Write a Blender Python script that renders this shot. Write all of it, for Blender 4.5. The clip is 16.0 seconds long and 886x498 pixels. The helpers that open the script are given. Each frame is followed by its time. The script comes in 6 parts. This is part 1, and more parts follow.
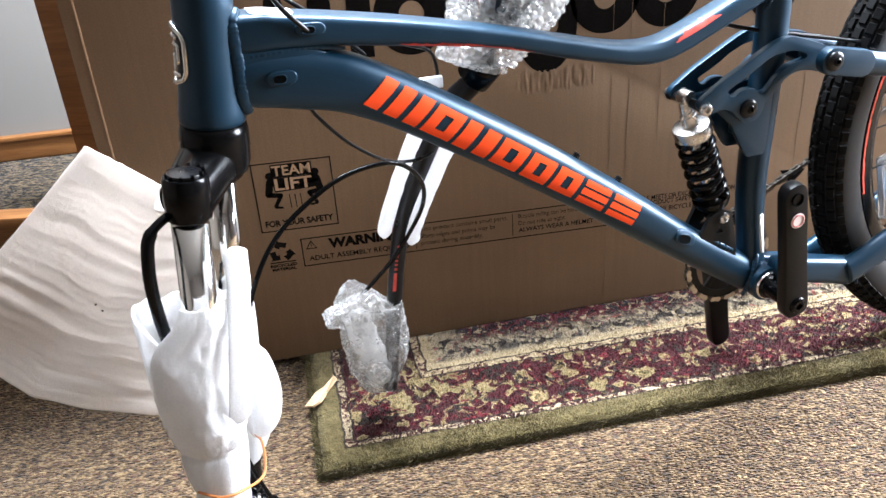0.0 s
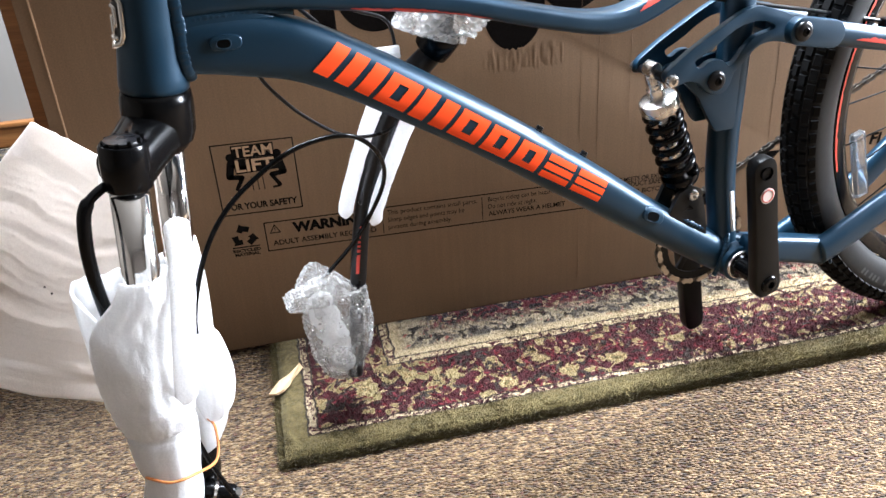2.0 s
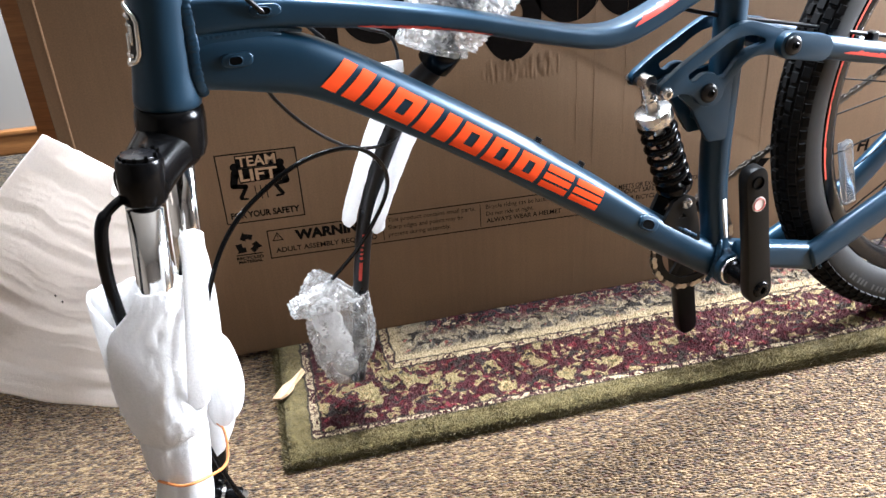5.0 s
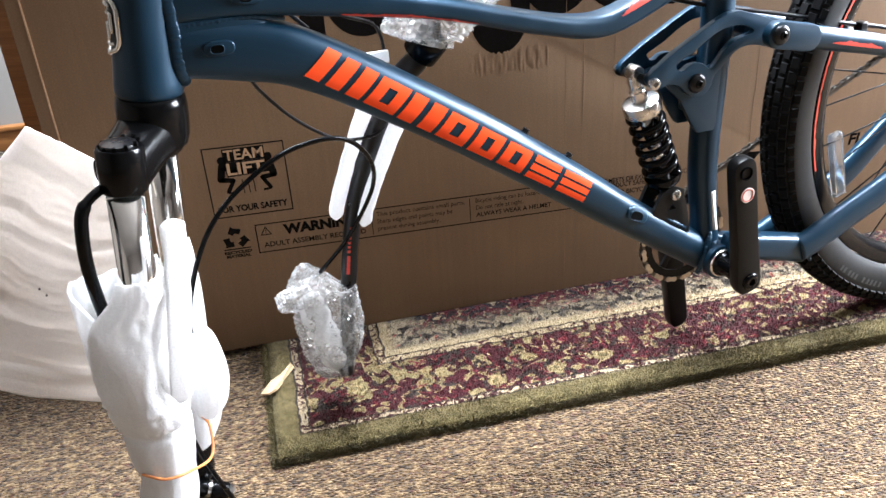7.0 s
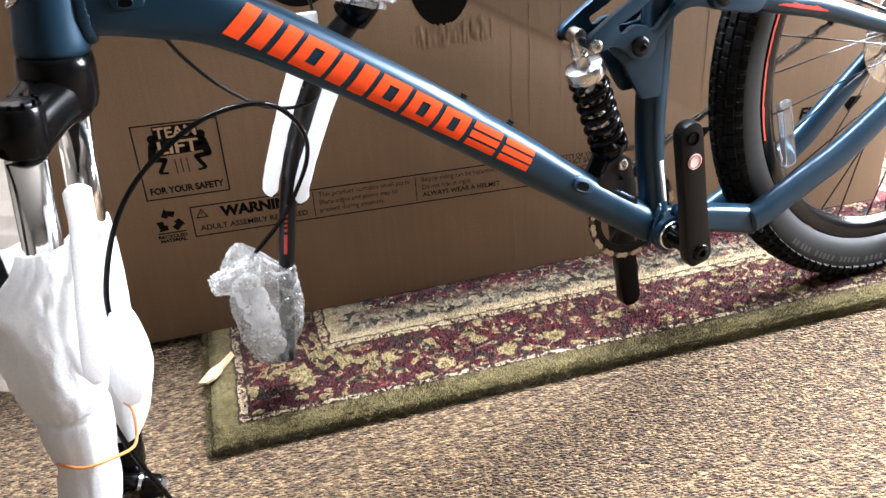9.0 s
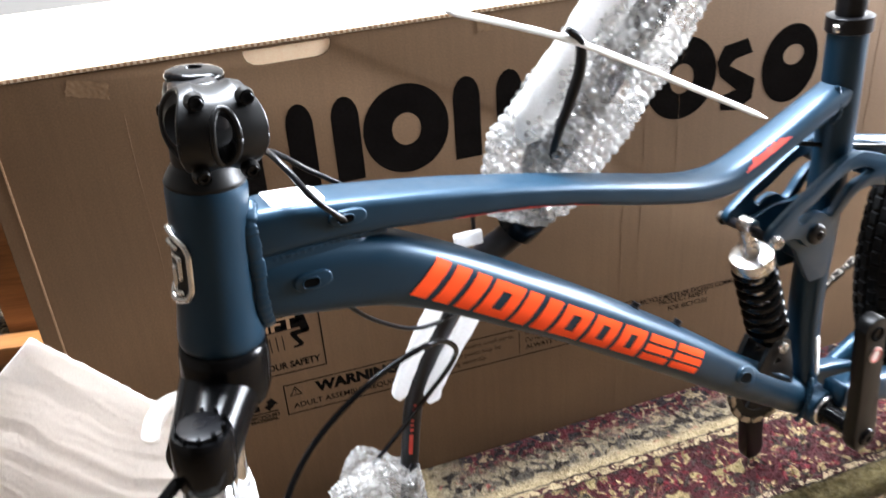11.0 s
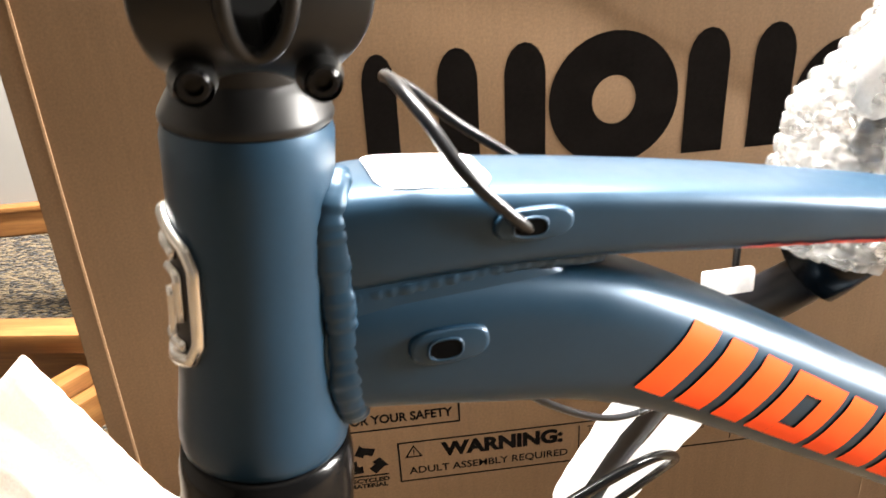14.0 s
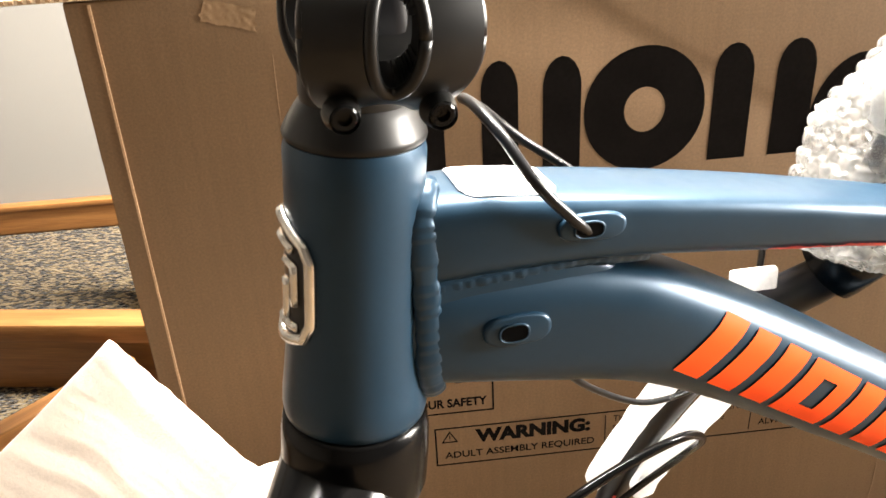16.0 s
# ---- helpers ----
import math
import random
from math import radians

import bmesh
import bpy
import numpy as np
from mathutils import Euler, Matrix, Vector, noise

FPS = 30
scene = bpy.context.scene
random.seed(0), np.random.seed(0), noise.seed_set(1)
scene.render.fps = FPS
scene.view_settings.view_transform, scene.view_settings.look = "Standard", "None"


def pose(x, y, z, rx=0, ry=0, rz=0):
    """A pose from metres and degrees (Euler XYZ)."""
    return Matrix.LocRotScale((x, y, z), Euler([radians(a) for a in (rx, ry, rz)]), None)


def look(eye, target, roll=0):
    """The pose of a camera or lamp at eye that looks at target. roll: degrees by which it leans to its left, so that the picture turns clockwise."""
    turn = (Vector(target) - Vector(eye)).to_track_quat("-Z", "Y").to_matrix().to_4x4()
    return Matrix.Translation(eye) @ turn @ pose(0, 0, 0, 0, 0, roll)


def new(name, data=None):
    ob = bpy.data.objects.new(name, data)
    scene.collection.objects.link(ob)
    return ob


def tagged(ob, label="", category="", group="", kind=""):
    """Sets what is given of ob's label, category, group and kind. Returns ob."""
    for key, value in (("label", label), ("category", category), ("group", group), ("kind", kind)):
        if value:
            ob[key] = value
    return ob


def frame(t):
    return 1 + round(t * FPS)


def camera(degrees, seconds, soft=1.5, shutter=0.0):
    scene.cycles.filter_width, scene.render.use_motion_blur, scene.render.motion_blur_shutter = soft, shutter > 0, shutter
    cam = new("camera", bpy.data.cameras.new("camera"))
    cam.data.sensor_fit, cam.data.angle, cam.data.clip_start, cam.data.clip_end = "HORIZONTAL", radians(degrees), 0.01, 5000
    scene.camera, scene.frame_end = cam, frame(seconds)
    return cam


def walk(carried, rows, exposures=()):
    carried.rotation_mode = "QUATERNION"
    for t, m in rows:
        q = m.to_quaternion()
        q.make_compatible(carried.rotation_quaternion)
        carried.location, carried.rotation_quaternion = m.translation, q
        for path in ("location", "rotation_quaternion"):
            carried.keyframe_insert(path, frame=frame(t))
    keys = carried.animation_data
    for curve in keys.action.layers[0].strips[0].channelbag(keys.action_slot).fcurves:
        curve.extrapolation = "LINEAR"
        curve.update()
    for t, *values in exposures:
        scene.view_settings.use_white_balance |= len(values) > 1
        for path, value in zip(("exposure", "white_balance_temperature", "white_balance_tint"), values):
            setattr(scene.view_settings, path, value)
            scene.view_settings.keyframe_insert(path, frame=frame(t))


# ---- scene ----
cam = camera(55.40, 16.0, shutter=0.4)
PATH = [
    (0, (0.0856, -0.1797, 0.8242), (0.3984, 1.5454, -0.1381), -4.01),
    (0.5, (0.0997, -0.1757, 0.8141), (0.4236, 1.5478, -0.1475), -3.90),
    (1, (0.1024, -0.1703, 0.8054), (0.4266, 1.5535, -0.1555), -3.97),
    (1.5, (0.1152, -0.1682, 0.7810), (0.4458, 1.5550, -0.1788), -3.99),
    (2, (0.1196, -0.1740, 0.7821), (0.4559, 1.5488, -0.1764), -3.98),
    (2.5, (0.1079, -0.1823, 0.8007), (0.4507, 1.5409, -0.1550), -3.97),
    (3, (0.1046, -0.1812, 0.8058), (0.4506, 1.5404, -0.1515), -3.93),
    (3.5, (0.1063, -0.1834, 0.8066), (0.4533, 1.5391, -0.1487), -3.98),
    (4, (0.1025, -0.1870, 0.8050), (0.4542, 1.5344, -0.1505), -3.91),
    (6.5, (0.1088, -0.1944, 0.7950), (0.4717, 1.5256, -0.1590), -3.89),
    (7, (0.1137, -0.1937, 0.7892), (0.4797, 1.5256, -0.1648), -3.89),
    (7.5, (0.1187, -0.1899, 0.7798), (0.4926, 1.5287, -0.1723), -3.85),
    (8, (0.1349, -0.1862, 0.7617), (0.5128, 1.5309, -0.1915), -3.89),
    (8.2, (0.1528, -0.1869, 0.7522), (0.5339, 1.5299, -0.2003), -3.89),
    (10.3, (0.0806, -0.0713, 0.7300), (0.6422, 1.6026, -0.2086), -4.13),
    (10.5, (0.0432, -0.0344, 0.7655), (0.6125, 1.6517, -0.1472), -4.39),
    (11, (0.0138, 0.0755, 0.9012), (0.5551, 1.7440, -0.0596), -4.26),
    (11.2, (0.0377, 0.1440, 0.8645), (0.5728, 1.8195, -0.0889), -4.40),
    (11.4, (0.0725, 0.2235, 0.8057), (0.5906, 1.8986, -0.1565), -4.43),
    (11.5, (0.0809, 0.2453, 0.7883), (0.5919, 1.9232, -0.1726), -4.24),
    (11.7, (0.0775, 0.3001, 0.7464), (0.5605, 1.9882, -0.2097), -4.14),
    (12, (0.0159, 0.3354, 0.7281), (0.4923, 2.0375, -0.2076), -3.62),
    (12.3, (-0.0236, 0.3585, 0.7314), (0.3577, 2.0765, -0.2179), -3.12),
    (12.5, (-0.0199, 0.3592, 0.7326), (0.2800, 2.0943, -0.2158), -3.58),
    (13, (-0.0189, 0.3663, 0.7311), (0.2146, 2.1160, -0.2092), -3.39),
    (13.5, (0.0182, 0.3662, 0.7518), (0.2280, 2.1230, -0.1807), -3.37),
    (14, (0.0563, 0.3615, 0.7624), (0.2673, 2.1196, -0.1673), -3.38),
    (14.5, (0.0702, 0.3546, 0.8104), (0.2806, 2.1121, -0.1207), -3.36),
    (15, (0.0466, 0.3294, 0.8068), (0.2480, 2.0860, -0.1279), -3.38),
    (15.5, (0.0367, 0.3220, 0.7975), (0.2289, 2.0794, -0.1378), -3.35),
    (16, (0.0277, 0.3203, 0.7873), (0.2074, 2.0805, -0.1452), -3.28),
]
EXPOSURE = [(0, -0.25, 5600, 10), (8.2, -0.25, 5650, 10), (10.5, -0.20, 5700, 10), (11.0, -0.36, 5750, 10), (11.5, -0.38, 5850, 10), (12.0, -0.44, 6300, 10), (12.6, -0.58, 7400, 10), (13.1, 0.46, 7500, 10), (13.6, 0.50, 7050, 10), (14.5, 0.44, 6500, 10), (16, 0.39, 6950, 10)]
walk(cam, [(t, look(eye, target, roll)) for t, eye, target, roll in PATH], EXPOSURE)

# ---- world and light ----
world = bpy.data.worlds.new("world")
world.use_nodes = True
scene.world = world
sky = world.node_tree.nodes.new("ShaderNodeTexSky")
sky.sky_type, sky.sun_disc = "NISHITA", False
sky.sun_elevation, sky.sun_rotation = radians(38), radians(80)
world.node_tree.links.new(sky.outputs[0], world.node_tree.nodes["Background"].inputs[0])
world.node_tree.nodes["Background"].inputs[1].default_value = 0.12


def area(name, place, target, sx, sy, power, colour):
    data = bpy.data.lights.new(name, "AREA")
    data.shape, data.size, data.size_y, data.energy, data.color = "RECTANGLE", sx, sy, power, colour
    ob = new(name, data)
    ob.matrix_world = look(place, target)
    return ob


# daylight through the roof window above the carton and the window of the east wall
area("roof_window_daylight", (0.50, 1.24, 2.16), (0.45, 0.55, 0.0), 1.40, 0.42, 370, (0.99, 0.985, 0.965))
area("window_daylight", (2.45, 0.86, 1.06), (1.05, 0.60, 0.10), 1.3, 1.0, 610, (1.0, 0.975, 0.94))


# ---- materials ----
def material(name):
    m = bpy.data.materials.new(name)
    m.use_nodes = True
    nodes, links = m.node_tree.nodes, m.node_tree.links
    return m, nodes, links, nodes["Principled BSDF"]


def coords(nodes, links, scale=(1, 1, 1), kind="Object", rot=(0, 0, 0)):
    tc, mp = nodes.new("ShaderNodeTexCoord"), nodes.new("ShaderNodeMapping")
    mp.inputs["Scale"].default_value, mp.inputs["Rotation"].default_value = scale, rot
    links.new(tc.outputs[kind], mp.inputs[0])
    return mp.outputs[0]


def noise_tex(nodes, links, vec, scale, detail=4.0, rough=0.55, distortion=0.0):
    n = nodes.new("ShaderNodeTexNoise")
    n.inputs["Scale"].default_value, n.inputs["Detail"].default_value = scale, detail
    n.inputs["Roughness"].default_value, n.inputs["Distortion"].default_value = rough, distortion
    links.new(vec, n.inputs["Vector"])
    return n.outputs["Fac"]


def voronoi(nodes, links, vec, scale, feature="F1", rand=1.0):
    n = nodes.new("ShaderNodeTexVoronoi")
    n.feature = feature
    n.inputs["Scale"].default_value, n.inputs["Randomness"].default_value = scale, rand
    links.new(vec, n.inputs["Vector"])
    return n


def ramp(nodes, links, fac, stops, interp="LINEAR"):
    n = nodes.new("ShaderNodeValToRGB")
    n.color_ramp.interpolation = interp
    els = n.color_ramp.elements
    while len(els) < len(stops):
        els.new(0.5)
    for e, (p, c) in zip(els, stops):
        e.position = p
        e.color = (*c, 1) if len(c) == 3 else c
    links.new(fac, n.inputs[0])
    return n.outputs[0]


def grey(v):
    return (v, v, v)


def mix(nodes, links, fac, a, b, blend="MIX"):
    n = nodes.new("ShaderNodeMix")
    n.data_type, n.blend_type = "RGBA", blend
    for sock, val in ((n.inputs[0], fac), (n.inputs[6], a), (n.inputs[7], b)):
        if isinstance(val, bpy.types.NodeSocket):
            links.new(val, sock)
        elif isinstance(val, (int, float)):
            sock.default_value = val
        else:
            sock.default_value = (*val, 1)
    return n.outputs[2]


def math_node(nodes, links, op, a, b=0.0, c=0.0):
    n = nodes.new("ShaderNodeMath")
    n.operation = op
    for sock, val in zip(n.inputs, (a, b, c)):
        if isinstance(val, bpy.types.NodeSocket):
            links.new(val, sock)
        else:
            sock.default_value = val
    return n.outputs[0]


def bump(nodes, links, bsdf, height, strength=0.3, dist=0.002):
    n = nodes.new("ShaderNodeBump")
    n.inputs["Strength"].default_value, n.inputs["Distance"].default_value = strength, dist
    links.new(height, n.inputs["Height"])
    links.new(n.outputs[0], bsdf.inputs["Normal"])


def plain(name, colour, rough=0.5, metal=0.0, vary=0.15, scale=60, bumpy=0.0, coat=0.0, spec=0.5):
    """A painted, plastic or metal surface with a little grain and uneven gloss."""
    m, nodes, links, b = material(name)
    v = coords(nodes, links)
    f = noise_tex(nodes, links, v, scale)
    g = noise_tex(nodes, links, v, scale * 0.12)
    lo = tuple(c * (1 - vary) for c in colour)
    hi = tuple(min(1, c * (1 + vary)) for c in colour)
    links.new(ramp(nodes, links, mix(nodes, links, 0.5, f, g), [(0.35, lo), (0.65, hi)]), b.inputs["Base Color"])
    links.new(ramp(nodes, links, g, [(0.3, grey(rough * 0.85)), (0.7, grey(min(1, rough * 1.15)))]), b.inputs["Roughness"])
    b.inputs["Metallic"].default_value, b.inputs["Coat Weight"].default_value = metal, coat
    b.inputs["Coat Roughness"].default_value = 0.22
    b.inputs["Specular IOR Level"].default_value = spec
    if bumpy:
        bump(nodes, links, b, f, bumpy, 0.001)
    return m


PAINT = plain("satin_blue_paint", (0.0057, 0.0275, 0.0530), 0.40, 0.42, 0.05, 300, 0.02, 0.12, 0.4)
ORANGE = plain("orange_decal", (0.95, 0.085, 0.012), 0.5, 0.0, 0.04, 80, spec=0.15)
RED = plain("red_decal", (0.55, 0.05, 0.03), 0.45, 0.0, 0.1, 200)
BLACK = plain("satin_black", (0.005, 0.005, 0.006), 0.30, 0.0, 0.2, 120, 0.03, 0.0, 0.28)
STEM_BLACK = plain("anodised_black", (0.0035, 0.0035, 0.0035), 0.38, 0.0, 0.2, 120, 0.02, 0.0, 0.27)
GLOSS = plain("gloss_black", (0.0022, 0.0022, 0.0024), 0.19, 0.0, 0.1, 120, 0.0, 0.0, 0.15)
DARK = plain("dark_recess", (0.002, 0.002, 0.002), 0.8, 0.0, 0.1, spec=0.02)
RUBBER = plain("black_rubber", (0.0045, 0.0045, 0.0045), 0.70, 0.0, 0.25, 180, 0.2, spec=0.10)
SIDEWALL = plain("grey_tyre_sidewall", (0.0075, 0.0074, 0.0074), 0.5, 0.0, 0.2, 140, 0.1, spec=0.2)
SIDEWALL_MARK = plain("pale_tyre_print", (0.035, 0.035, 0.035), 0.6)
CHROME = plain("polished_chrome", (0.86, 0.85, 0.83), 0.12, 1.0, 0.03, 30)
STEEL = plain("brushed_steel", (0.62, 0.60, 0.57), 0.26, 1.0, 0.1, 160)
CHAIN = plain("plated_chain", (0.42, 0.37, 0.30), 0.3, 1.0, 0.15, 200)
CHAIN_DARK = plain("darker_chain", (0.10, 0.088, 0.075), 0.38, 1.0, 0.2, 200)
SILVER = plain("silver_badge", (0.72, 0.70, 0.66), 0.25, 1.0, 0.05, 120)
CRANK = plain("matt_black_alloy", (0.0045, 0.0045, 0.0046), 0.36, 0.0, 0.15, 150, 0.05, spec=0.13)
WHITE = plain("white_label", (0.85, 0.84, 0.82), 0.5, 0.0, 0.03)
TIE = plain("white_nylon", (0.85, 0.84, 0.80), 0.4, 0.0, 0.03)
INK = plain("black_box_ink", (0.006, 0.005, 0.0045), 0.9, 0.0, 0.3, 250, spec=0.0)
BAND = plain("orange_rubber_band", (0.62, 0.24, 0.07), 0.5, 0.0, 0.15, 150, 0.05)
GREEN_INK = plain("grey_label_bar", (0.18, 0.18, 0.18), 0.6)
STICKER = plain("pale_sticker", (0.72, 0.62, 0.58), 0.4)
STICKER_RED = plain("red_sticker_ring", (0.55, 0.10, 0.08), 0.4)
PLASTIC, _n, _l, _b = material("clear_reflector")
_b.inputs["Base Color"].default_value = (0.85, 0.87, 0.88, 1)
_b.inputs["Roughness"].default_value, _b.inputs["Transmission Weight"].default_value = 0.12, 0.92


def cardboard(name, base, along="x"):
    m, nodes, links, b = material(name)
    v = coords(nodes, links)
    flutes = coords(nodes, links, (1, 1, 0.04) if along == "x" else (0.04, 1, 1))
    stripe = noise_tex(nodes, links, flutes, 130, 2, 0.5)
    fibre = noise_tex(nodes, links, v, 420, 6, 0.65)
    blot = noise_tex(nodes, links, v, 3.2, 5, 0.6)
    scuff = noise_tex(nodes, links, coords(nodes, links, (1, 1, 0.25)), 14, 6, 0.7, 1.2)
    c = ramp(nodes, links, blot, [(0.25, tuple(x * 0.82 for x in base)), (0.75, tuple(x * 1.12 for x in base))])
    c = mix(nodes, links, 0.30, c, ramp(nodes, links, fibre, [(0.3, grey(0.25)), (0.7, grey(0.75))]), "OVERLAY")
    c = mix(nodes, links, 0.07, c, ramp(nodes, links, stripe, [(0.3, grey(0.2)), (0.7, grey(0.8))]), "OVERLAY")
    worn = ramp(nodes, links, scuff, [(0.66, grey(0.0)), (0.80, grey(0.45))])
    c = mix(nodes, links, worn, c, tuple(min(1, x * 1.5) for x in base))
    links.new(c, b.inputs["Base Color"])
    b.inputs["Roughness"].default_value = 0.8
    b.inputs["Specular IOR Level"].default_value = 0.3
    h = mix(nodes, links, 0.6, mix(nodes, links, 0.25, blot, stripe), scuff)
    wrinkle = noise_tex(nodes, links, coords(nodes, links, (1, 1, 0.30)), 26, 4, 0.6, 0.6)
    bump(nodes, links, b, mix(nodes, links, 0.4, h, mix(nodes, links, 0.35, wrinkle, fibre)), 0.22, 0.004)
    return m


KRAFT = cardboard("kraft_cardboard", (0.148, 0.0885, 0.0455))
KRAFT_EDGE = cardboard("kraft_cut_edge", (0.29, 0.18, 0.10), "z")
# kraft lightened to stand in for the light on the grip flap
GRIP = cardboard("lit_grip_flap", (0.80, 0.60, 0.40))
PALE_BOARD = cardboard("pale_board", (0.66, 0.56, 0.42))
TAPE = plain("glossy_tape_film", (0.185, 0.115, 0.063), 0.22, 0.0, 0.2, 200, 0.05)
SCRAP = cardboard("pale_cardboard_scrap", (0.48, 0.33, 0.19))


def oak(name, rot=(0, 0, 0), base=((0.165, 0.062, 0.016), (0.285, 0.130, 0.040))):
    m, nodes, links, b = material(name)
    v = coords(nodes, links, (1, 12, 12), rot=rot)
    g = noise_tex(nodes, links, v, 4.5, 8, 0.65, 0.8)
    fine = noise_tex(nodes, links, coords(nodes, links, (2, 60, 60), rot=rot), 9, 4)
    c = ramp(nodes, links, g, [(0.3, base[0]), (0.68, base[1])])
    c = mix(nodes, links, 0.25, c, ramp(nodes, links, fine, [(0.35, grey(0.2)), (0.7, grey(0.8))]), "OVERLAY")
    links.new(c, b.inputs["Base Color"])
    b.inputs["Roughness"].default_value = 0.38
    bump(nodes, links, b, fine, 0.12, 0.001)
    return m


OAK = oak("varnished_oak")
OAK_POST = oak("varnished_oak_post", (0, radians(90), 0))


def carpet(name, colours, loop=260.0, flecks=None):
    """Loop-pile carpet: a cell for each loop, its colour drawn from a few yarns, clumped."""
    m, nodes, links, b = material(name)
    v = coords(nodes, links)
    wob = noise_tex(nodes, links, v, 160, 2)
    cell = voronoi(nodes, links, coords(nodes, links, (0.75, 1.45, 1)), loop)
    pick = nodes.new("ShaderNodeSeparateColor")
    links.new(cell.outputs["Color"], pick.inputs[0])
    clump = noise_tex(nodes, links, coords(nodes, links, (0.9, 1.5, 1)), 78, 3, 0.65)
    f = math_node(nodes, links, "MULTIPLY_ADD", pick.outputs[0], 0.42, math_node(nodes, links, "MULTIPLY_ADD", clump, 1.5, -0.46))
    c = ramp(nodes, links, f, colours, "LINEAR")
    if flecks:
        fl = noise_tex(nodes, links, v, 88, 3, 0.65)
        c = mix(nodes, links, ramp(nodes, links, fl, [(0.56, grey(0)), (0.66, grey(0.6))]), c, flecks)
        fl2 = noise_tex(nodes, links, coords(nodes, links, (1.3, 1, 1), rot=(0, 0, 0.7)), 76, 3, 0.65)
        c = mix(nodes, links, ramp(nodes, links, fl2, [(0.57, grey(0)), (0.67, grey(0.5))]), c, (0.07, 0.052, 0.038))
    big = noise_tex(nodes, links, v, 5, 3)
    c = mix(nodes, links, 0.25, c, ramp(nodes, links, big, [(0.3, grey(0.35)), (0.7, grey(0.65))]), "OVERLAY")
    links.new(c, b.inputs["Base Color"])
    b.inputs["Roughness"].default_value, b.inputs["Specular IOR Level"].default_value = 0.95, 0.1
    b.inputs["Sheen Weight"].default_value = 0.08
    h = math_node(nodes, links, "SUBTRACT", clump, cell.outputs["Distance"])
    bump(nodes, links, b, h, 1.0, 0.009)
    return m


CARPET = carpet("berber_carpet", [(0.20, (0.028, 0.017, 0.009)), (0.42, (0.088, 0.052, 0.024)), (0.62, (0.188, 0.120, 0.057)), (0.86, (0.30, 0.206, 0.102))], 230, (0.088, 0.028, 0.023))
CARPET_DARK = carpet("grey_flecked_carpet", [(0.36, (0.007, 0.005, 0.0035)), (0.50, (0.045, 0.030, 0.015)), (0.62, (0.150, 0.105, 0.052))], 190)


